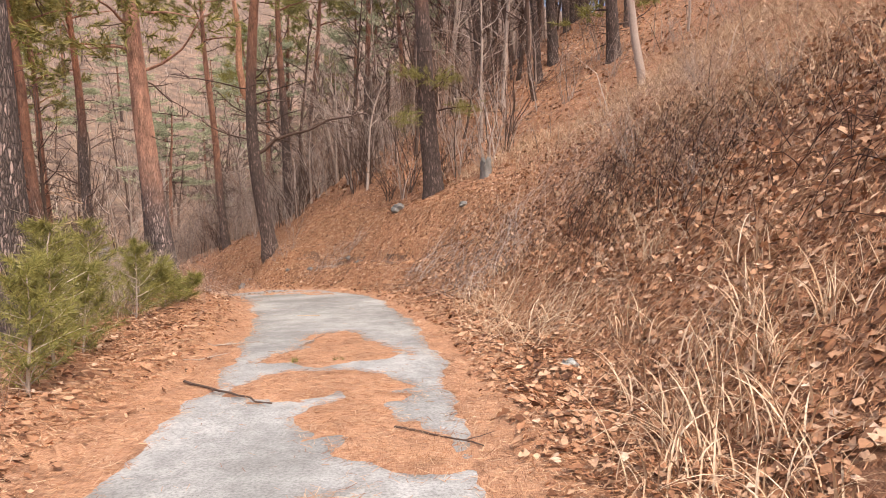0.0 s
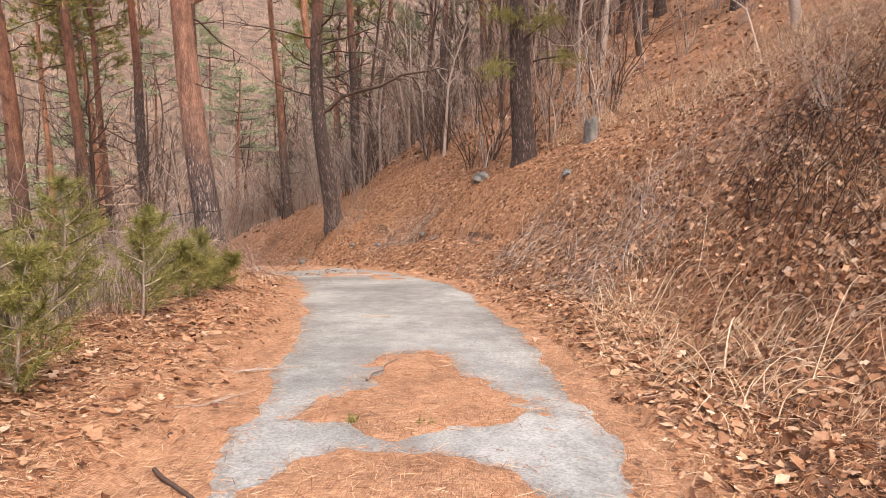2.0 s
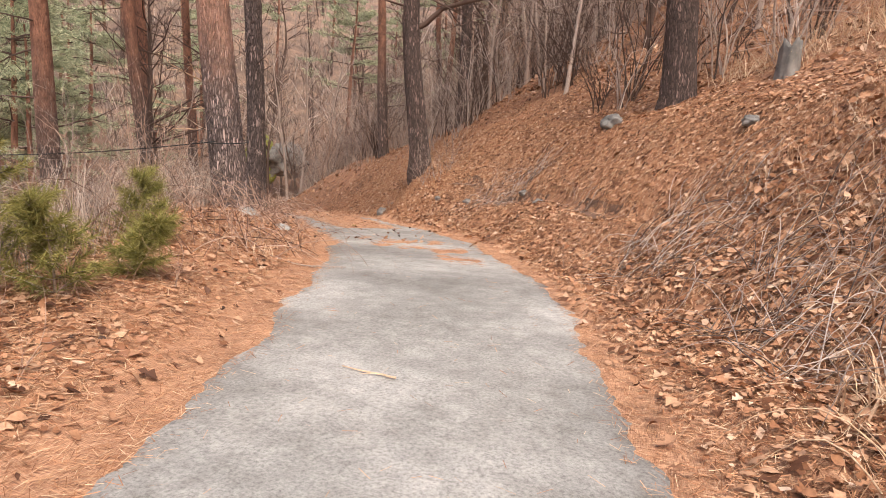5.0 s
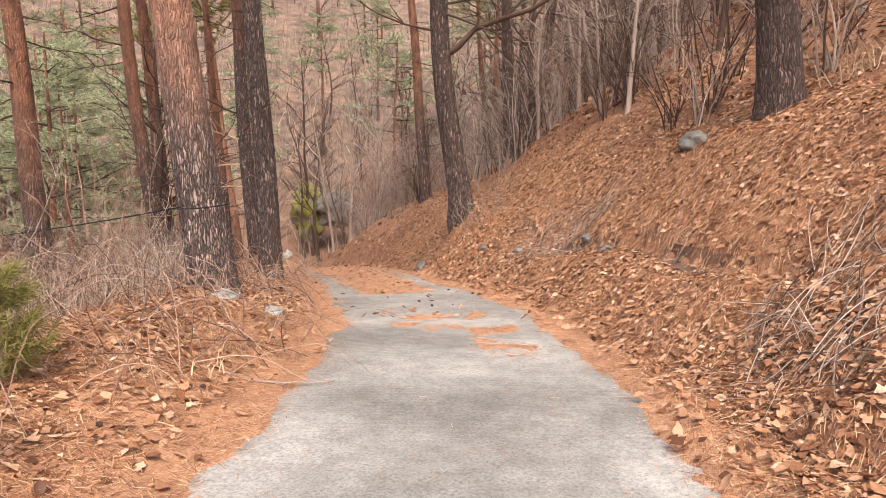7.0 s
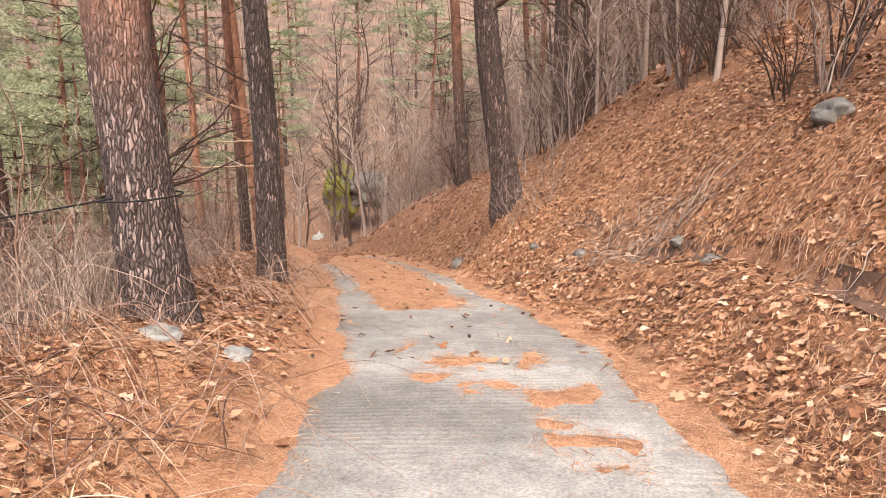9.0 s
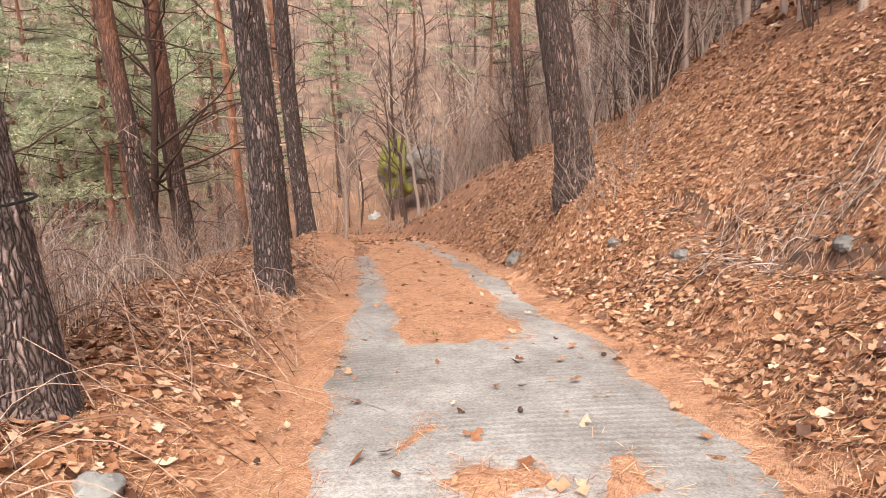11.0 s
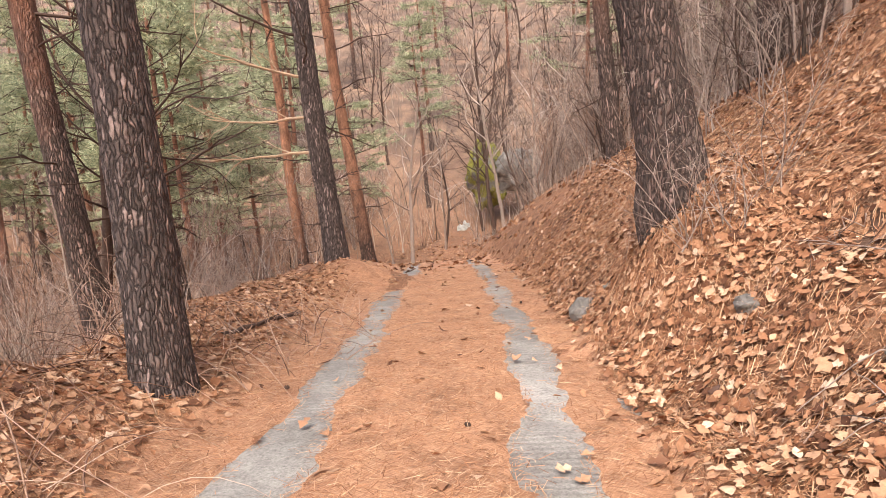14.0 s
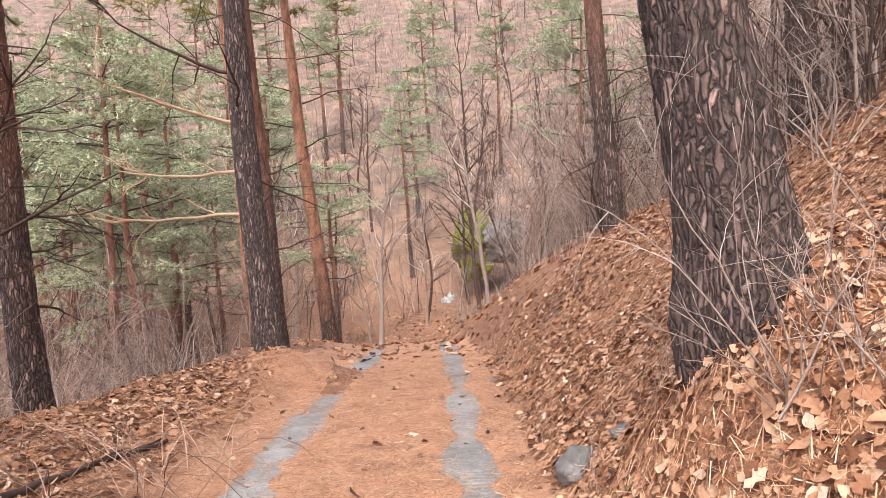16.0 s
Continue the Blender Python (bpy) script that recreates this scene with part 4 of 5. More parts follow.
# far side of the valley: pines in airy tiers, and bare trees
def tier_pine(name, x, y, height, low, reach, seed, label, group):
    """A pine with layered boughs: bare limbs inside, flat sprays of needles outside."""
    r = np.random.default_rng(seed)
    t = thing(name, x, y, land1(x, y), label, "tree", group)
    me, line = trunk_mesh(0.2, height, (r.normal(0, 0.03), r.normal(0, 0.03)), (0, 0), M_BARK_MID, seed, 14, 0.3)
    part("trunk", me, t)
    wood, green = Soup(), Soup()
    levels = int((1 - low) * height / 0.75)
    for k in range(levels):
        f = low + (1 - low) * (k + r.uniform(0, 0.6)) / levels
        at = line[min(len(line) - 1, int(f * (len(line) - 1)))]
        for _ in range(r.integers(3, 6)):
            a = r.random() * 6.28
            ln = reach * (1.1 - 0.8 * (f - low) / (1 - low)) * r.uniform(0.5, 1.15)
            pts = limb_points(at, (math.cos(a), math.sin(a), r.uniform(-0.05, 0.3)), ln, r, 0.0, 0.1, 7)
            wood.tube(pts, 0.035 * np.linspace(1, 0.25, 7), 4)
            for q in range(3, 7):
                for _ in range(8):
                    c = pts[q] + r.normal(0, 1, 3) * np.array([0.3, 0.3, 0.08])
                    needle_spray(green, c, (math.cos(a), math.sin(a), 0.35), 0.28, r, 13, 0.03)
    part("branchwork", wood.mesh("branchwork", M_BRANCH), t)
    part("crown", green.mesh("crown", M_GREEN_HAZED, False), t, "layered green needle sprays, paled by haze in their colour")
    return t


FAR_LABEL = "far pine with haze-paled green layered boughs on the opposite slope"
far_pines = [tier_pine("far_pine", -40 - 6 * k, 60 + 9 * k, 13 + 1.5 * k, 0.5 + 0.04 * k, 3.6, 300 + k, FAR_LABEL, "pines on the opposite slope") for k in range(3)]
r = np.random.default_rng(91)
for _ in range(95):
    a = radians(r.uniform(14, 96))
    q = r.uniform(24, 110)
    x, y = -5.6 - q * math.sin(a), 20.9 + q * math.cos(a)
    if -0.6 * x + 0.8 * y < 52 and a < radians(50):
        continue
    if radians(34) < a < radians(47) and r.random() < 0.75:
        continue
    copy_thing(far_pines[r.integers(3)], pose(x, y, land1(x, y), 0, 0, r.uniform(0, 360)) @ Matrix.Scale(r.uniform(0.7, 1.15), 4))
for _ in range(95):
    a = radians(r.uniform(-6, 96))
    q = 34 + 90 * r.random() ** 1.2
    x, y = -5.6 - q * math.sin(a), 20.9 + q * math.cos(a)
    plant("bare_tree", BARES, x, y, r, "slim leafless tree on the opposite slope", "tree", "bare trees on the opposite slope", 0.8, 1.5, "trunk")
for x, y in scatter(60, 12, 60, 9, 45, r):
    plant("bare_tree", BARES, x, y, r, "slim leafless tree high on the slope", "tree", "bare trees on the slope", 1.0, 1.7, "trunk")
for x, y in scatter(45, 16, 50, 7, 30, r):
    plant("thicket_shrub", THICKETS, x, y, r, "tall leafless shrub on the leafy slope", "shrub", "thicket on the slope", 0.7, 1.2)
slope_pine = [o for o in scene.objects if o.get("label", "").startswith("dark straight pine")][0]
for x, y in [(2.2, 32.5), (-1.2, 33.5), (-4.2, 36.5), (6.2, 35.0), (-0.5, 40.0), (-8.2, 39.0), (9.0, 41.0), (3.5, 44.0), (-5.0, 45.0), (12.5, 36.0), (5.5, 31.5), (-11.0, 46.0), (-2.5, 50.0), (8.0, 52.0), (-14.5, 52.0), (-9.0, 54.0)]:
    copy_thing(slope_pine, pose(x, y, land1(x, y), r.normal(0, 2), r.normal(-2, 2), r.uniform(0, 360)) @ Matrix.Scale(r.uniform(0.75, 1.1), 4))
for x, y in scatter(46, 34, 78, 3, 42, r):
    plant("bare_tree", BARES, x, y, r, "slim leafless tree among the pines", "tree", "bare trees on the slope", 0.8, 1.5, "trunk")
for x, y in scatter(22, 33, 45, 4.5, 10, r):
    plant("thicket_shrub", THICKETS, x, y, r, "leafless shrub with arching pinkish twigs", "shrub", "thicket on the slope", 0.6, 1.0)
for _ in range(24):
    a, q = radians(r.uniform(52, 84)), r.uniform(32, 66)
    x, y = -5.6 - q * math.sin(a), 20.9 + q * math.cos(a)
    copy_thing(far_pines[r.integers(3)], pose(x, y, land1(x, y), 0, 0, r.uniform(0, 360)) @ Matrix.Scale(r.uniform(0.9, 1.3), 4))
for k in range(95):
    a, q = (radians(r.uniform(-8, 32)), r.uniform(15, 46)) if k < 55 else (radians(r.uniform(48, 82)), r.uniform(17, 45))
    x, y = -5.6 - q * math.sin(a), 20.9 + q * math.cos(a)
    if abs(road_sd(np.array([x]), np.array([y]))[1][0]) > 3.2:
        plant("thicket_shrub", THICKETS, x, y, r, "leafless shrub with fine grey twigs", "shrub", "thicket round the bend", 0.7, 1.3)
for x, y in [(8.5, 42.0), (7.5, 38.0), (9.8, 46.0), (9.0, 50.0), (11.5, 56.0), (13.0, 52.0), (7.0, 57.0), (16.0, 60.0), (10.0, 62.0), (3.0, 34.0), (9.5, 33.0), (-2.0, 38.0), (6.0, 40.0), (13.0, 38.0), (1.0, 45.0), (-6.0, 46.0), (10.0, 48.0), (18.0, 44.0), (-12.0, 44.0)]:
    copy_thing(far_pines[r.integers(3)], pose(x, y, land1(x, y), 0, 0, r.uniform(0, 360)) @ Matrix.Scale(r.uniform(0.9, 1.2), 4))


# ---- rocks ----
def rock(name, x, y, z, size, mat, label, seed, flat=(1, 1, 0.7), rot=0, jag=0.1):
    bm = bmesh.new()
    bmesh.ops.create_icosphere(bm, subdivisions=4, radius=1)
    off = Vector((seed * 3.1, seed * 1.7, 0))
    for v in bm.verts:
        n = v.co.normalized()
        k = 1 + 0.45 * (noise.noise(n * 1.3 + off)) + 0.2 * noise.noise(n * 3.1 + off) + 0.07 * noise.noise(n * 8 + off)
        cell = noise.cell_vector(n * 1.5 + off)
        v.co = n * (k * (1 - jag) + jag * cell[0] + 0.5 * max(0.0, jag - 0.1) * noise.noise(n * 5 + off))
        v.co = Vector((v.co.x * flat[0], v.co.y * flat[1], v.co.z * flat[2])) * size
    me = bpy.data.meshes.new(name)
    bm.to_mesh(me)
    bm.free()
    me.polygons.foreach_set("use_smooth", [True] * len(me.polygons))
    me.materials.append(mat)
    ob = new(name, me)
    ob.matrix_basis = pose(x, y, z, 0, 0, rot)
    return tagged(ob, label, "rock")


def ground_rock(x, y, size, mat, label, seed, sink=0.25, **more):
    return rock("rock", x, y, land1(x, y) + size * (0.35 - sink), size, mat, label, seed, **more)


ground_rock(-6.45, 16.05, 0.16, M_ROCK_PALE, "pale grey stone at a pine's foot", 1)
ground_rock(-6.1, 16.5, 0.13, M_ROCK_PALE, "pale grey stone half buried in leaves", 2)
ground_rock(-7.75, 24.9, 0.16, M_ROCK, "rounded mossy grey stone at the bank's foot", 3, flat=(1, 1, 1))
ground_rock(-7.45, 25.0, 0.1, M_ROCK, "small grey stone at the bank's foot", 4)
ground_rock(-1.44, 21.7, 0.26, M_ROCK, "dark grey stone jutting from the leafy bank", 5, 0.5)
ground_rock(-2.67, 20.5, 0.13, M_ROCK, "grey stone in the bank among roots", 6)
ground_rock(-3.1, 21.2, 0.11, M_ROCK, "grey stone in the bank among leaves", 7)
ground_rock(-5.6, 23.2, 0.1, M_ROCK, "grey stone in the leafy bank", 8)
ground_rock(-4.6, 22.3, 0.11, M_ROCK, "grey stone beneath exposed roots", 9)
ground_rock(0.6, 17.6, 0.14, M_ROCK, "grey stone on the upper bank", 10)
ground_rock(1.2, 6.3, 0.09, M_ROCK_PALE, "pale stone among oak leaves", 12)
rock("mossy_boulder", -30.0, 53.6, -1.2, 1.75, M_ROCK_MOSS, "large leaning boulder thick with yellow-green moss", 21, (0.85, 0.8, 1.35), 20, 0.3)
rock("grey_boulder", -28.3, 54.6, -0.9, 1.7, M_ROCK, "weathered grey boulder beside a mossy one", 26, (1.3, 0.9, 0.9), 60, 0.3)
rock("pale_rock", -31.4, 52.6, -5.3, 0.75, M_ROCK_PALE, "pale rock face under the mossy boulder", 22, (0.8, 0.8, 1.7))
rock("rock", -33.5, 53.0, -5.6, 0.7, M_ROCK, "grey rock beside the boulder's foot", 23)
rock("rock", -32.6, 52.2, -5.9, 0.6, M_ROCK, "grey rock beside the boulder's foot", 24)


# ---- stump, wire, sticks ----
def stump(x, y):
    t = thing("tree_stump", x, y, land1(x, y), "pale grey weathered tree stump on the bank", "stump")
    th = np.arange(24) * 2 * np.pi / 24
    zs = np.linspace(-0.3, 0.5, 12)
    Z, TH = np.meshgrid(zs, th, indexing="ij")
    R = 0.15 * (1 + 0.5 * np.exp(-(Z + 0.3) / 0.3)) * (1 + 0.12 * np.sin(3 * TH) + 0.08 * np.sin(7 * TH + 1))
    Z = Z + (Z > 0.45) * 0.1 * np.sin(4 * TH)
    v = np.vstack([np.stack([R * np.cos(TH), R * np.sin(TH), Z], -1).reshape(-1, 3), [[0, 0, 0.47]]])
    i, j = np.meshgrid(np.arange(11), np.arange(24), indexing="ij")
    k = (j + 1) % 24
    q = np.stack([i * 24 + j, i * 24 + k, (i + 1) * 24 + k, (i + 1) * 24 + j], -1).reshape(-1, 4)
    top = np.array([[11 * 24 + a, 11 * 24 + (a + 1) % 24, 288] for a in range(24)])
    part("stump_wood", mesh_of("stump_wood", v, [top, q], M_ROCK), t)


stump(1.36, 19.9)
M_WIRE, _, pw = material("black_cable")
pw.inputs["Base Color"].default_value, pw.inputs["Roughness"].default_value = (0.012, 0.011, 0.01, 1), 0.6
cable = Soup()
a, b = np.array([-7.18, 16.3, 1.28]), np.array([-14.5, 12.6, 1.0])
t01 = np.linspace(0, 1, 24)[:, None]
pts = a + (b - a) * t01 - np.array([0, 0, 0.32]) * (4 * t01 * (1 - t01))
cable.tube(pts, np.full(24, 0.009), 6)
ring = np.linspace(0, 2 * np.pi, 25)
cable.tube(np.stack([-7.22 + 0.36 * np.cos(ring), 16.6 + 0.36 * np.sin(ring), 1.28 + 0.03 * np.sin(ring)], 1), np.full(25, 0.009), 6)
tagged(new("cable", cable.mesh("cable", M_WIRE)), "thin black cable tied round a pine trunk", "cable")


def stick(p0, p1, radius, seed, label, mat=None, forks=2):
    r = np.random.default_rng(seed)
    p0, p1 = np.array([*p0, 0.0]), np.array([*p1, 0.0])
    n = 10
    t = np.linspace(0, 1, n)[:, None]
    pts = p0 + (p1 - p0) * t + r.normal(0, 0.012, (n, 3)) * np.linalg.norm(p1 - p0)
    s, d = road_sd(pts[:, 0], pts[:, 1])
    pts[:, 2] = np.where(np.abs(d) < HALF, np.maximum(road_z(s), land(pts[:, 0], pts[:, 1])), land(pts[:, 0], pts[:, 1])) + radius * 1.4 + 0.006
    soup = Soup()
    soup.tube(pts, radius * np.linspace(1, 0.5, n), 7)
    for _ in range(forks):
        k = r.integers(2, n - 2)
        h = (pts[k + 1] - pts[k]) + np.array([*r.normal(0, 0.06, 2), 0.01])
        q = limb_points(pts[k], h, np.linalg.norm(p1 - p0) * 0.3, r, 0, 0.08, 5)
        soup.tube(q, radius * 0.5 * np.linspace(1, 0.4, 5), 5)
    return tagged(new("fallen_stick", soup.mesh("fallen_stick", mat or M_BRANCH)), label, "stick", "sticks on the ground")


stick((-2.62, 6.39), (-1.5, 5.5), 0.014, 1, "long dark stick lying across the lane's edge", forks=1)
stick((-0.4, 4.78), (0.25, 4.33), 0.01, 2, "dark stick lying on the lane", forks=1)
stick((-1.86, 8.3), (-1.7, 9.26), 0.011, 3, "bent pale twig on pine needles", M_TWIG)
stick((-3.1, 8.4), (-2.5, 8.65), 0.012, 4, "crooked twig in needle litter", M_TWIG, 3)
stick((-10.63, 22.2), (-11.4, 23.8), 0.035, 5, "fallen dead branch on the leafy verge", None, 3)
stick((-3.0, 7.3), (-2.65, 7.9), 0.01, 6, "short twig in needle litter", M_TWIG)
stick((-2.2, 11.3), (-2.6, 11.35), 0.008, 7, "pale twig on concrete", M_GRASS, 1)
stick((-4.35, 22.3), (-3.9, 21.6), 0.02, 8, "pale bare stick on the leafy bank", M_TWIG)
stick((-4.9, 14.2), (-4.1, 14.6), 0.012, 9, "thin stick in needle litter", M_TWIG, 2)


# ---- fine brush that covers the slopes ----
def brush(x, y, h0, h1, width, seed, label, curve=0.35, mat=None):
    """Thin upright twigs, one bent blade each."""
    r = np.random.default_rng(seed)
    n = len(x)
    z = land(x, y, False) if h1 > 2 else land(x, y)
    h = r.uniform(h0, h1, n)
    lean = r.normal(0, curve, (n, 2)) * h[:, None]
    a = r.uniform(0, 6.28, n)
    w = np.stack([np.cos(a), np.sin(a), 0 * a], 1) * (width * r.uniform(0.5, 1.4, n))[:, None]
    p0 = np.stack([x, y, z - 0.1], 1)
    p1 = p0 + np.stack([lean[:, 0] * 0.3, lean[:, 1] * 0.3, h * 0.6], 1)
    p2 = p0 + np.stack([lean[:, 0], lean[:, 1], h], 1)
    v = np.stack([p0 - w, p0 + w, p1 - w * 0.7, p1 + w * 0.7, p2], 1).reshape(-1, 3)
    k = np.arange(n)[:, None] * 5
    return tagged(new("brush", mesh_of("brush", v, [k + np.array([[2, 3, 4]]), k + np.array([[0, 1, 3, 2]])], mat or M_BRUSH, False)), label, "brush", kind="stuff")


def fan(n, a0, a1, q0, q1, r, power=1.0):
    a, q = np.radians(r.uniform(a0, a1, n)), q0 + (q1 - q0) * r.random(n) ** power
    return -5.6 - q * np.sin(a), 20.9 + q * np.cos(a)


r = np.random.default_rng(123)
x, y = fan(22000, -25, 100, 34, 170, r, 0.9)
keep = (fbm(x, y, 9.0, 71) > 0.34) & ((-0.6 * x + 0.8 * y > 58) | (road_sd(x, y)[1] > 9))
brush(x[keep], y[keep], 1.0, 4.2, 0.03, 1, "grey-brown leafless undergrowth on the far slope", 0.45)
s, d = r.uniform(10, 60, 5000), r.uniform(7, 50, 5000)
x, y = road_xy(s, d)
keep = fbm(x, y, 4.0, 73) > 0.45
brush(x[keep], y[keep], 0.6, 2.4, 0.012, 2, "grey-brown leafless undergrowth on the slope", 0.5)
s, d = r.uniform(26, 66, 8000), r.uniform(-26, -4, 8000)
x, y = road_xy(s, d)
keep = fbm(x, y, 4.0, 75) > 0.4
brush(x[keep], y[keep], 0.5, 2.0, 0.009, 3, "grey-brown leafless undergrowth in the gully", 0.5)
s, d = r.uniform(4, 27, 26000), -3.1 - 9 * r.random(26000) ** 1.3
x, y = road_xy(s, d)
keep = fbm(x, y, 1.5, 77) > 0.4
brush(x[keep], y[keep], 0.35, 1.15, 0.0032, 4, "pale dry undergrowth below the lane", 0.45)
s, d = r.uniform(34, 52, 3500), r.uniform(3.2, 9, 3500)
x, y = road_xy(s, d)
brush(x, y, 0.3, 0.8, 0.005, 5, "brown undergrowth at the lane's far bend", 0.4)
s, d = r.uniform(2, 15, 9000), r.uniform(3.6, 10, 9000)
x, y = road_xy(s, d)
keep = fbm(x, y, 1.6, 79) > 0.5
brush(x[keep], y[keep], 0.25, 0.75, 0.003, 6, "pale dry stalks on the bank", 1.0, M_GRASS)
s, d = r.uniform(5, 19, 16000), r.uniform(6.0, 13, 16000)
x, y = road_xy(s, d)
keep = fbm(x, y, 1.8, 85) > 0.4
brush(x[keep], y[keep], 0.25, 0.8, 0.005, 7, "tall pale dry grass on the upper bank", 1.1, M_GRASS)


# ---- root mat hanging from the cut bank ----
def root_mat(s0, s1, seed):
    x, y = road_xy((s0 + s1) / 2, 3.0)
    t = thing("root_mat", 0, 0, 0, "dark soil ledge with hanging pine roots in the bank", "roots", "root ledges in the bank")
    r = np.random.default_rng(seed)
    n, m = int((s1 - s0) / 0.08), 9
    S, V = np.meshgrid(np.linspace(s0, s1, n), np.linspace(0, 1, m), indexing="ij")
    taper = np.clip(np.sin(np.pi * (S - s0) / (s1 - s0)), 0, 1) ** 0.5
    D = 3.0 + 0.35 * (vnoise(S, 0, 1.7, 9) - 0.5) + (V - 0.75) * 0.24 * taper
    X, Y = road_xy(S, D)
    Z = land(X, Y) + 0.03 * taper + 0.09 * (fbm(X, Y, 0.16, 83) - 0.42) - 0.06 * (1 - taper)
    i, j = np.meshgrid(np.arange(n - 1), np.arange(m - 1), indexing="ij")
    q = np.stack([i * m + j, (i + 1) * m + j, (i + 1) * m + j + 1, i * m + j + 1], -1).reshape(-1, 4)
    part("soil", mesh_of("soil", np.stack([X, Y, Z], -1).reshape(-1, 3), q, M_SOIL), t)
    for _ in range(int(6 * (s1 - s0))):
        a = r.uniform(s0, s1)
        ss = a + np.cumsum(r.normal(0, 0.11, 7))
        dd = 3.1 - np.linspace(0, r.uniform(0.25, 0.6), 7)
        px, py = road_xy(ss, dd)
        pz = land(px, py) + 0.05 + 0.06 * r.random(7)
        soup = Soup()
        soup.tube(np.stack([px, py, pz], 1), r.uniform(0.002, 0.006) * np.linspace(1, 0.4, 7), 5)
        part("root", soup.mesh("root", M_TWIG if r.random() < 0.4 else M_BRANCH), t)


root_mat(16.4, 18.2, 1)
root_mat(19.0, 21.4, 2)
root_mat(22.0, 23.6, 3)


# ---- brambles, dry grass ----
def tangle(x0, y0, rx, ry, n, seed, mat, label, length=0.9, lift=0.25, radius=0.005):
    """Arching canes laid over the ground."""
    r = np.random.default_rng(seed)
    soup = Soup()
    for _ in range(n):
        a, q = r.random() * 6.28, math.sqrt(r.random())
        x, y = x0 + rx * q * math.cos(a), y0 + ry * q * math.sin(a)
        h = r.random() * 6.28
        ln = length * r.uniform(0.5, 1.4)
        t = np.linspace(0, 1, 8)
        bend = r.normal(0, 0.5)
        xs = x + ln * t * np.cos(h + bend * t)
        ys = y + ln * t * np.sin(h + bend * t)
        zs = land(xs, ys) + lift * r.uniform(0.2, 1.5) * np.sin(np.pi * np.clip(t * r.uniform(0.6, 1.1), 0, 1)) + 0.01
        soup.tube(np.stack([xs, ys, zs], 1), radius * r.uniform(0.5, 1.3) * np.linspace(1, 0.4, 8), 4)
    return tagged(new("bramble", soup.mesh("bramble", mat)), label, "bramble", kind="stuff")


tangle(3.6, 11.0, 1.4, 2.5, 620, 1, M_BRAMBLE, "dark tangled bramble canes on the bank", 0.6, 0.34, 0.006)
tangle(2.2, 13.6, 1.2, 1.6, 240, 2, M_TWIG_RED, "grey-brown tangled stems on the bank", 0.8, 0.3)
tangle(4.3, 7.2, 1.5, 2.2, 240, 3, M_BRAMBLE, "dark tangled stems on the bank", 0.6, 0.35)
tangle(1.0, 9.6, 0.8, 2.2, 180, 12, M_GRASS, "pale tangled dry stems at the bank's foot", 0.6, 0.3, 0.004)
tangle(2.4, 7.4, 1.0, 2.0, 130, 13, M_GRASS, "pale tangled dry stems over leaves", 0.6, 0.22, 0.003)
tangle(0.8, 13.2, 0.9, 1.4, 200, 4, M_TWIG, "pale tangled stems at the bank's foot", 0.7, 0.3)
tangle(4.5, 14.5, 2.0, 2.5, 320, 5, M_TWIG_RED, "dry tangled brush on the upper bank", 1.1, 0.4)
tangle(-0.2, 15.6, 0.9, 1.1, 140, 6, M_TWIG, "grey tangled roots and stems in the bank", 0.7, 0.15)
tangle(-3.7, 21.9, 0.9, 0.7, 160, 7, M_TWIG, "exposed pine roots hanging from the bank", 0.6, 0.1)
tangle(-6.0, 13.8, 1.3, 2.6, 260, 8, M_TWIG_RED, "dry brush below the lane", 1.0, 0.5)
tangle(-8.2, 17.2, 1.6, 2.6, 260, 9, M_TWIG_RED, "dry brush round the pines", 1.0, 0.5)
tangle(7.0, 12.0, 2.5, 4.0, 400, 10, M_GRASS, "pale dry stems on the upper bank", 1.0, 0.4)
tangle(-10.5, 21.5, 1.5, 2.5, 220, 11, M_TWIG_RED, "dry brush beside the pines", 0.9, 0.4)


def grass_tuft(x, y, blades, length, seed, label, width=0.006, spread=0.16):
    t = thing("grass_tuft", x, y, land1(x, y), label, "grass", "dry grass beside the lane")
    r = np.random.default_rng(seed)
    soup = Soup()
    for _ in range(blades):
        a, ln = r.random() * 6.28, length * r.uniform(0.4, 1.15)
        lean = r.uniform(0.3, 1.15)
        n = 7
        tt = np.linspace(0, 1, n)
        out = lean * ln * tt ** 1.6
        up = ln * (tt - 0.62 * lean * tt ** 2.4)
        bx, by = r.normal(0, spread, 2)
        px, py = bx + np.cos(a) * out, by + np.sin(a) * out
        w = width * r.uniform(0.5, 1.4) * (1 - tt ** 2 * 0.9)
        sx, sy = -np.sin(a) * w, np.cos(a) * w
        low = np.stack([px - sx, py - sy, up - 0.04], 1)
        mid = np.stack([px, py, up - 0.04 - w * 0.5], 1)
        hi = np.stack([px + sx, py + sy, up - 0.04], 1)
        v = np.stack([low, mid, hi], 1).reshape(-1, 3)
        k = np.arange(n - 1)
        q = np.vstack([np.stack([k * 3, k * 3 + 1, k * 3 + 4, k * 3 + 3], 1), np.stack([k * 3 + 1, k * 3 + 2, k * 3 + 5, k * 3 + 4], 1)])
        soup.add(v, q)
    part("grass_clump", soup.mesh("grass_clump", M_GRASS), t)


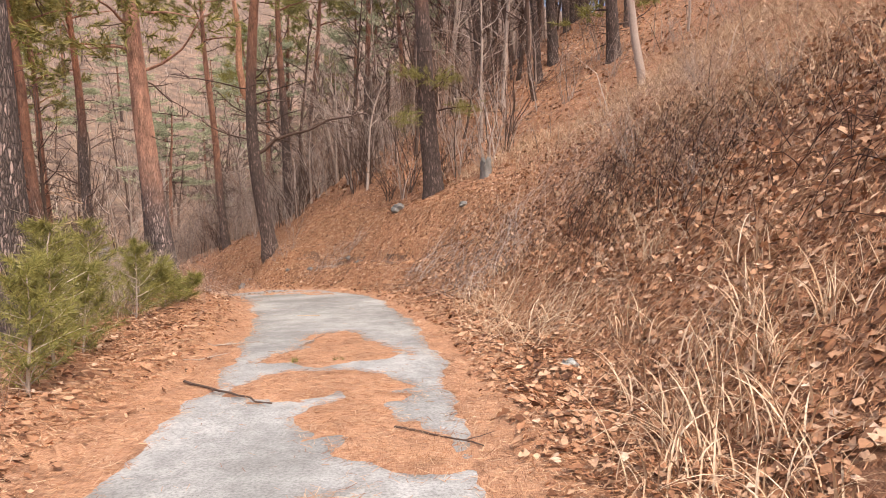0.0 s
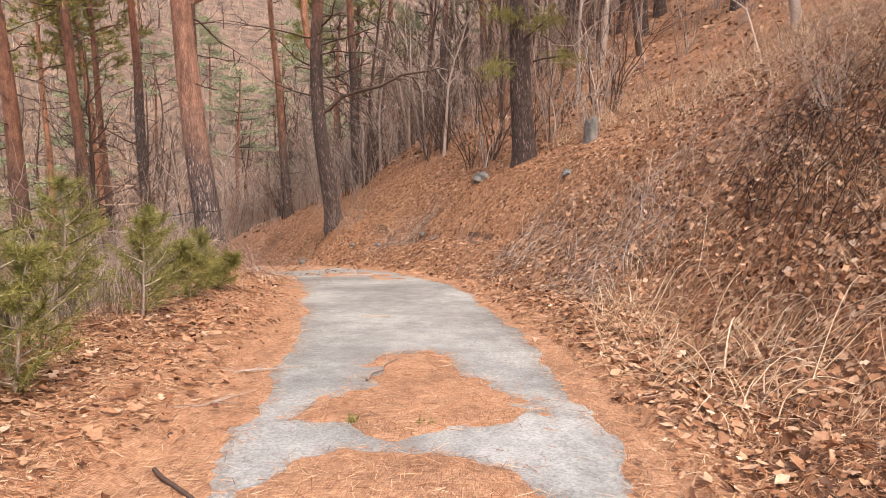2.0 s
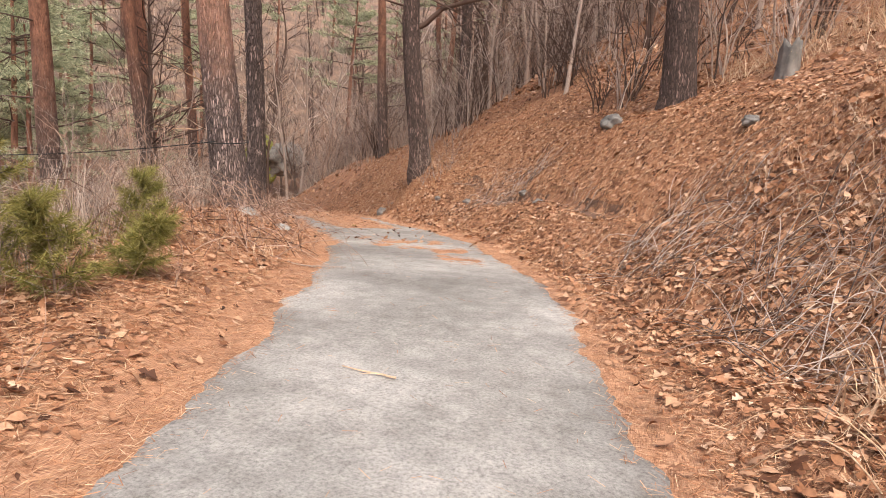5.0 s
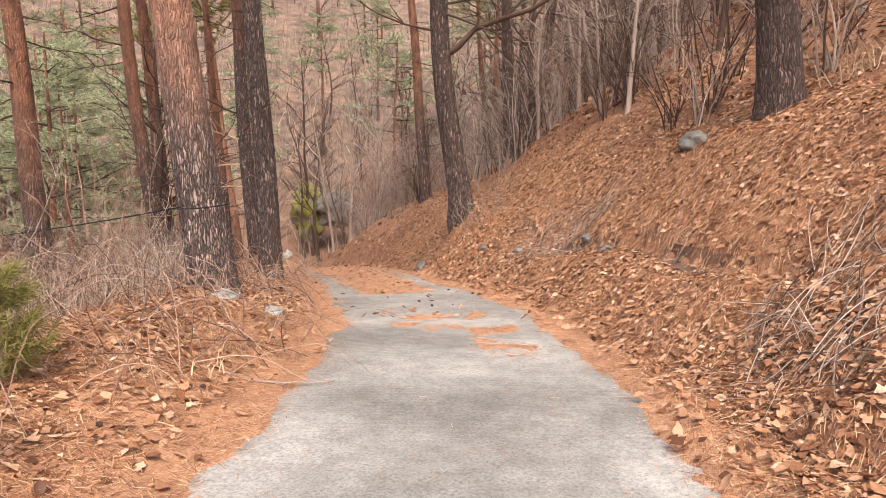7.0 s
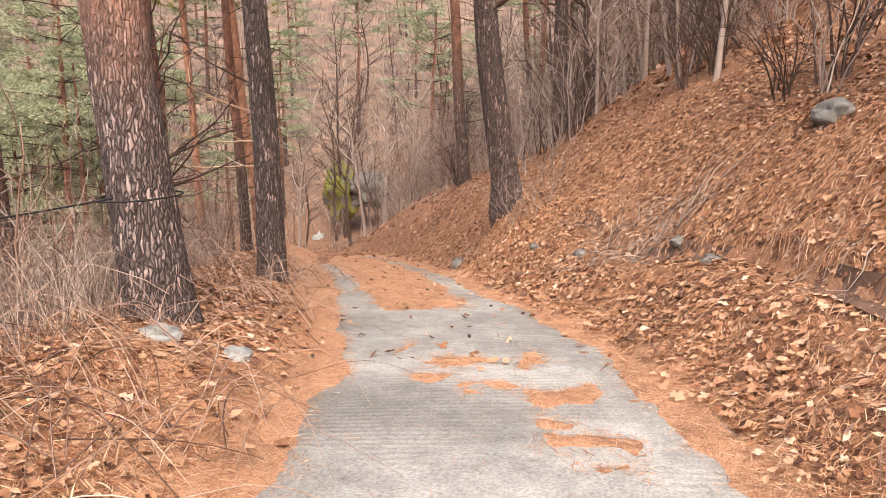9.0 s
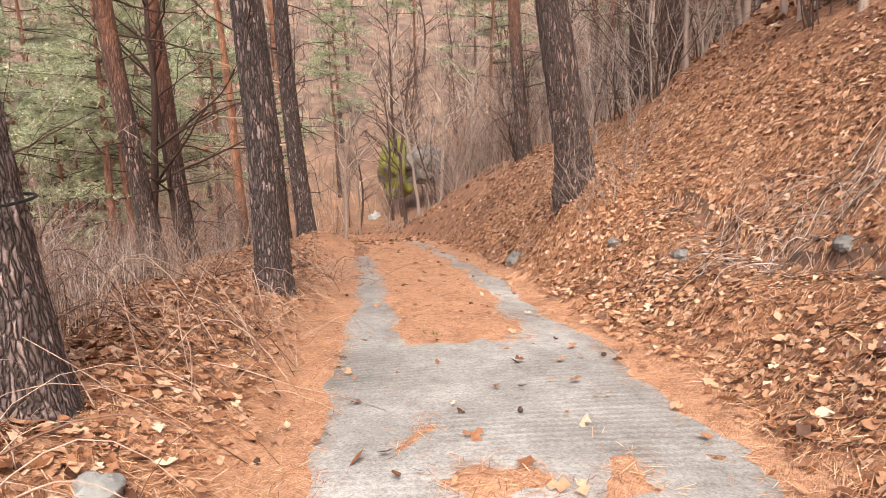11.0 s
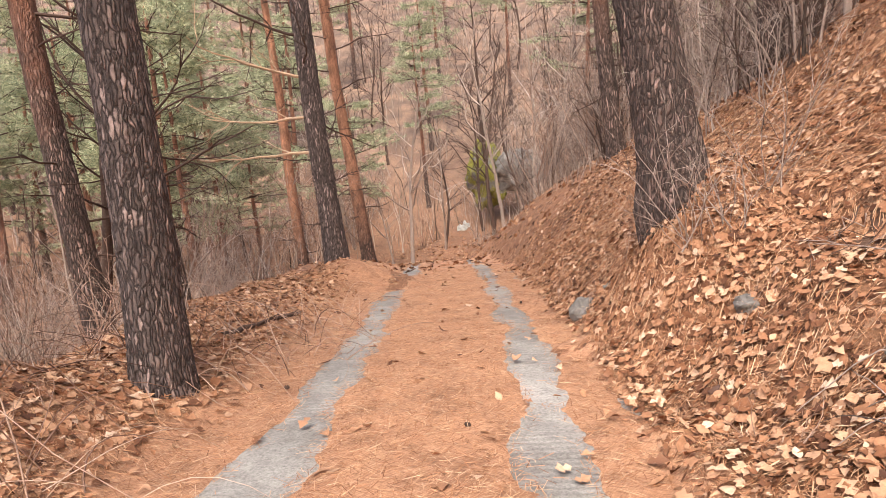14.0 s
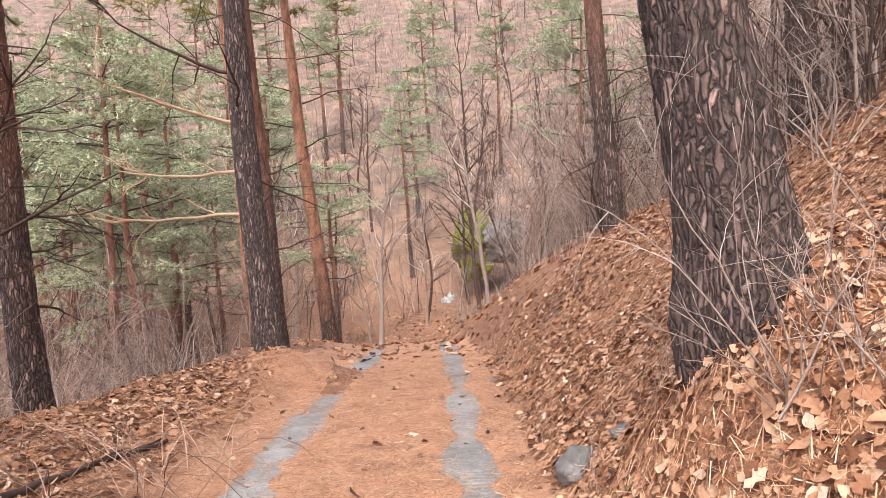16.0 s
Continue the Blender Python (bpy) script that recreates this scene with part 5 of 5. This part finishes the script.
r = np.random.default_rng(17)
for k, (x, y, n, ln) in enumerate([(1.5, 3.9, 46, 0.75), (1.75, 4.3, 60, 0.8), (1.25, 3.5, 60, 0.6), (2.2, 4.4, 50, 0.85), (1.95, 3.7, 50, 0.7), (2.5, 5.2, 50, 0.85), (2.1, 5.0, 40, 0.8), (1.7, 3.1, 50, 0.6), (2.7, 4.5, 40, 0.8), (1.6, 5.1, 36, 0.7),
                                   (0.95, 7.6, 30, 0.6), (1.4, 8.8, 34, 0.7), (0.7, 11.6, 60, 0.6), (1.9, 6.4, 40, 0.75), (2.9, 6.0, 40, 0.85), (0.9, 10.2, 26, 0.55), (2.6, 8.0, 36, 0.7), (1.2, 12.3, 30, 0.7), (-5.0, 13.9, 40, 0.2), (-5.3, 14.6, 36, 0.22)]):
    grass_tuft(x, y, n, ln, 400 + k, "arching tan tuft of dry grass")
for k, (x, y) in enumerate([(-1.73, 7.33), (-1.23, 7.3), (-6.6, 20.2)]):
    t = thing("green_tuft", x, y, float(road_z(road_sd(np.array([x]), np.array([y]))[0])[0]) + 0.01, "small olive-green tuft in a concrete joint", "grass", "tufts on the lane")
    green = Soup()
    gr = np.random.default_rng(50 + k)
    for _ in range(6):
        needle_spray(green, (gr.normal(0, 0.06), gr.normal(0, 0.03), 0.0), (gr.normal(0, 0.4), gr.normal(0, 0.4), 1), 0.06, gr, 24, 0.004)
    part("grass_clump", green.mesh("grass_clump", M_GREEN, False), t)


# ---- fallen leaves, needles, cones ----
def leaf_template(lobed):
    """An oak leaf a unit long: midrib and two toothed sides, 12 triangles."""
    rows = [(0.0, 0.0), (0.22, 0.25), (0.42, 0.12), (0.62, 0.37), (0.82, 0.15), (1.0, 0.0)] if lobed else [(0.0, 0.0), (0.2, 0.13), (0.42, 0.26), (0.62, 0.28), (0.82, 0.15), (1.0, 0.0)]
    v, q, t = [(0, 0, 0)], [], []
    for y, w in rows[1:-1]:
        v += [(-w, y, 0.0), (0, y + 0.02, -0.03), (w, y - 0.03, 0.0)]
    v.append((0, 1, 0))
    t += [(0, 2, 1), (0, 3, 2)]
    for k in range(3):
        a = 1 + 3 * k
        q += [(a, a + 1, a + 4, a + 3), (a + 1, a + 2, a + 5, a + 4)]
    e = 10
    t += [(e, e + 1, 13), (e + 1, e + 2, 13)]
    return np.array(v, float), np.array(q), np.array(t)


def leaf_frames(x, y, r, tilt):
    n = len(x)
    e = 0.06
    z = land(x, y)
    nx, ny = (z - land(x + e, y)) / e, (z - land(x, y + e)) / e
    up = np.stack([nx, ny, np.ones(n)], 1) + r.normal(0, 1, (n, 3)) * (tilt * (1 + 0.4 * np.clip(np.hypot(nx, ny) - 0.5, 0, 1)))[:, None]
    up /= np.linalg.norm(up, axis=1)[:, None]
    a = r.normal(0, 1, (n, 3))
    f = np.cross(up, a)
    f /= np.linalg.norm(f, axis=1)[:, None]
    return z, up, f, np.cross(f, up)


def lane_top(x, y, z):
    s, d = road_sd(x, y)
    z = z + 0.02 * (np.abs(d) > 1.2) * (np.abs(d) < 3.1)
    return np.where(np.abs(d) < HALF + 0.3, np.maximum(z, road_z(s) + 0.012), z)


def leaves(name, x, y, r, size0, size1, label, tilt=0.5, lift=0.03):
    n = len(x)
    z, up, f, w = leaf_frames(x, y, r, tilt)
    z = lane_top(x, y, z)
    v0, q0, t0 = leaf_template(False)
    v1, _, _ = leaf_template(True)
    pickv = np.where((r.random(n) < 0.5)[:, None, None], v0[None], v1[None])
    L = r.uniform(size0, size1, n) * np.where(r.random(n) < 0.25, 1.35, 1.0)
    wide = r.uniform(0.75, 1.35, n)
    curl, roll = r.normal(0.0, 0.3, n), r.normal(0.1, 0.35, n)
    X = pickv[:, :, 0] * wide[:, None]
    Yv = pickv[:, :, 1] - 0.5
    Zv = pickv[:, :, 2] + curl[:, None] * (Yv * Yv - 0.12) + roll[:, None] * X * X * 2.0
    c = np.stack([x, y, z + r.uniform(0.0, lift, n) + 0.012], 1)
    V = c[:, None] + L[:, None, None] * (X[..., None] * w[:, None] + Yv[..., None] * f[:, None] + Zv[..., None] * up[:, None])
    m = V.shape[1]
    off = (np.arange(n) * m)[:, None, None]
    return tagged(new(name, mesh_of(name, V.reshape(-1, 3), [(t0[None] + off).reshape(-1, 3), (q0[None] + off).reshape(-1, 4)], M_LEAF, True)), label, "leaves", kind="stuff")


def sow(n, s0, s1, d0, d1, r, keep):
    s, d = r.uniform(s0, s1, n), r.uniform(d0, d1, n)
    ok = r.random(n) < keep(s, d)
    x, y = road_xy(s[ok], d[ok])
    return x, y


r = np.random.default_rng(33)


def right_keep(s, d):
    x, y = road_xy(s, d)
    return step01(1.25, 2.1, d) * np.clip(0.35 + 1.3 * (fbm(x, y, 1.1, 61) - 0.25), 0.12, 1) * np.where(d > 5, 0.75, 1) * np.where(s > 23.5, np.clip(3.5 * (fbm(x, y, 0.8, 65) - 0.36), 0.12, 1), 1) * np.where((s > 16) & (s < 24) & (d > 2.45) & (d < 3.1), 0.22, 1)


def left_keep(s, d):
    x, y = road_xy(s, d)
    return step01(1.2, 2.6, -d) * np.clip(0.26 + 1.5 * (fbm(x, y, 0.9, 63) - 0.35), 0.08, 1)


x, y = sow(70000, 0, 34, 1.2, 7.5, r, right_keep)
leaves("leaf_litter", x, y, r, 0.05, 0.1, "tan and brown fallen oak leaves heaped on the bank", 0.3, 0.045)
x, y = sow(30000, 0, 34, -5.5, -1.2, r, left_keep)
leaves("leaf_litter", x, y, r, 0.05, 0.1, "tan fallen oak leaves on the verge", 0.22, 0.03)
x, y = sow(17000, 8, 50, 6.5, 24, r, lambda s, d: np.full(len(s), 0.8))
leaves("leaf_litter", x, y, r, 0.12, 0.2, "brown fallen leaves on the wooded slope", 0.5, 0.05)
x, y = sow(15000, 21, 33, 1.45, 5.0, r, lambda s, d: np.clip(4 * (fbm(s, d, 0.9, 67) - 0.38), 0.08, 0.9))
leaves("leaf_litter", x, y, r, 0.045, 0.095, "brown fallen leaves caught on the steep bank", 0.3, 0.04)
x, y = sow(8000, 18, 33, -4.2, -1.5, r, lambda s, d: 0.9 * step01(1.4, 2.4, -d))
leaves("leaf_litter", x, y, r, 0.055, 0.11, "brown fallen leaves among needles on the verge", 0.3, 0.03)
x, y = sow(600, 18, 36, -1.2, 1.3, r, lambda s, d: np.full(len(s), 0.4))
leaves("leaf_litter", x, y, r, 0.06, 0.11, "stray leaves on the needle-covered lane", 0.3, 0.015)
x, y = sow(50000, 2, 30, 1.35, 6.0, r, lambda s, d: step01(1.3, 2.0, d) * 0.75)
leaves("leaf_litter", x, y, r, 0.022, 0.055, "small broken leaf pieces between larger leaves", 0.4, 0.03)
x, y = sow(22000, 2, 30, -4.8, -1.3, r, lambda s, d: step01(1.3, 2.4, -d) * 0.7)
leaves("leaf_litter", x, y, r, 0.022, 0.055, "small broken leaf pieces on the verge", 0.35, 0.02)
x, y = sow(9000, 5, 15, 3.4, 7.5, r, lambda s, d: np.full(len(s), 0.8))
leaves("leaf_litter", x, y, r, 0.05, 0.1, "curled brown leaves caught in bramble canes", 0.8, 0.24)
x, y = sow(6000, 34, 60, -12, 8, r, lambda s, d: np.full(len(s), 0.8))
leaves("leaf_litter", x, y, r, 0.12, 0.2, "brown fallen leaves on the far verge", 0.4, 0.03)


def needle_straws(n, s0, s1, r):
    """Single needles on and round the drifts."""
    s, d = r.uniform(s0, s1, n), r.uniform(-2.9, 2.4, n)
    x, y = road_xy(s, d)
    c = cover(s, d, x, y)
    ok = r.random(n) < np.clip(0.12 + 6 * (c + 0.1), 0.012, 1) * np.where(np.abs(d) > 2.0, 0.6, 1)
    x, y, s, d, c = x[ok], y[ok], s[ok], d[ok], c[ok]
    n = len(x)
    z = np.where(np.abs(d) < HALF, np.maximum(road_z(s) - 0.02 * (d / HALF) ** 2, land(x, y)), land(x, y)) + 0.004 + 0.022 * step01(-0.1, 0.16, c) + r.uniform(0, 0.012, n)
    a, ln = r.uniform(0, 6.28, n), r.uniform(0.05, 0.11, n)
    h = np.stack([np.cos(a), np.sin(a), r.normal(0, 0.14, n)], 1)
    w = np.stack([-np.sin(a), np.cos(a), r.normal(0, 0.3, n)], 1) * 0.0016
    p = np.stack([x, y, z], 1)
    e = p + h * ln[:, None] + np.stack([-np.sin(a), np.cos(a), 0 * a], 1) * (r.normal(0, 0.012, n))[:, None]
    v = np.stack([p - w, p + w, e + w, e - w], 1).reshape(-1, 3)
    return mesh_of("needle_straws", v, np.arange(4 * n).reshape(-1, 4), M_NEEDLE1, False)


def bank_straws(n, s0, s1, d0, d1, r):
    """Needles caught in the leaves of the verges."""
    s, d = r.uniform(s0, s1, n), r.uniform(d0, d1, n)
    x, y = road_xy(s, d)
    z = land(x, y) + r.uniform(0.005, 0.05, n)
    a, ln = r.uniform(0, 6.28, n), r.uniform(0.06, 0.13, n)
    p = np.stack([x, y, z], 1)
    ex, ey = x + np.cos(a) * ln, y + np.sin(a) * ln
    e = np.stack([ex, ey, land(ex, ey) + r.uniform(0.005, 0.05, n)], 1)
    w = np.stack([-np.sin(a), np.cos(a), r.normal(0, 0.4, n)], 1) * 0.0024
    return mesh_of("needle_straws", np.stack([p - w, p + w, e + w, e - w], 1).reshape(-1, 3), np.arange(4 * n).reshape(-1, 4), M_NEEDLE1, False)


tagged(new("needle_straws", bank_straws(130000, 3, 31, 1.5, 5.2, r)), "loose pine needles among leaves on the bank", "pine needles", kind="stuff")
tagged(new("needle_straws", bank_straws(90000, 3, 31, -4.2, -1.7, r)), "loose pine needles among leaves on the verge", "pine needles", kind="stuff")
tagged(new("needle_straws", needle_straws(200000, -1, 34, r)), "loose orange pine needles strewn on the ground", "pine needles", kind="stuff")


def cone_mesh():
    bm = bmesh.new()
    bmesh.ops.create_uvsphere(bm, u_segments=10, v_segments=8, radius=1)
    for v in bm.verts:
        k = 1 + 0.22 * math.sin(5 * math.atan2(v.co.y, v.co.x) + 9 * v.co.z)
        v.co = Vector((v.co.x * 0.018 * k, v.co.y * 0.018 * k, v.co.z * 0.025))
    me = bpy.data.meshes.new("pine_cone")
    bm.to_mesh(me)
    bm.free()
    me.materials.append(M_BRANCH)
    return me


CONE = cone_mesh()
for k in range(22):
    s, d = r.uniform(5, 33), r.uniform(-2.6, 1.6)
    if 0 < s < 19 and abs(d) < 1.1:
        d = -1.5 - abs(d)
    x, y = road_xy(s, d)
    ob = new("pine_cone", CONE)
    ob.matrix_basis = pose(float(x), float(y), max(land1(float(x), float(y)), float(road_z(s)) if abs(d) < HALF else -99) + 0.03, 80, r.uniform(0, 90), r.uniform(0, 360))
    tagged(ob, "small dark brown pine cone on needles", "pine cone", "cones beside the lane")


# single leaves nearest the lane
def single_leaf(lobed, curl, roll):
    v, q, t = leaf_template(lobed)
    y = v[:, 1] - 0.5
    v[:, 2] += curl * (y * y - 0.1) + roll * v[:, 0] ** 2 * 2
    v[:, 1] = y
    return mesh_of("leaf", v, [t, q], M_LEAF1, True)


LEAVES = [single_leaf(k % 2 == 0, c, w) for k, (c, w) in enumerate([(0.5, 0.6), (-0.5, 0.9), (0.2, -0.6), (0.7, 0.2), (-0.3, 0.4), (0.9, 0.9)])]
xs, ys = [], []
for s0, s1, d0, d1, n in [(6, 24, 1.3, 2.6, 170), (7, 25, -3.0, -1.4, 110), (20, 32, -1, 1, 20)]:
    x, y = road_xy(r.uniform(s0, s1, n), r.uniform(d0, d1, n))
    xs.append(x)
    ys.append(y)
xs, ys = np.concatenate(xs), np.concatenate(ys)
z, up, f, w = leaf_frames(xs, ys, r, 0.3)
z = lane_top(xs, ys, z)
for k in range(len(xs)):
    size = r.uniform(0.075, 0.14)
    ob = part("leaf", LEAVES[k % 6], ground)
    m = Matrix(((w[k, 0], f[k, 0], up[k, 0], xs[k]), (w[k, 1], f[k, 1], up[k, 1], ys[k]), (w[k, 2], f[k, 2], up[k, 2], z[k] + 0.035), (0, 0, 0, 1)))
    ob.matrix_basis = m @ Matrix.Scale(size, 4)
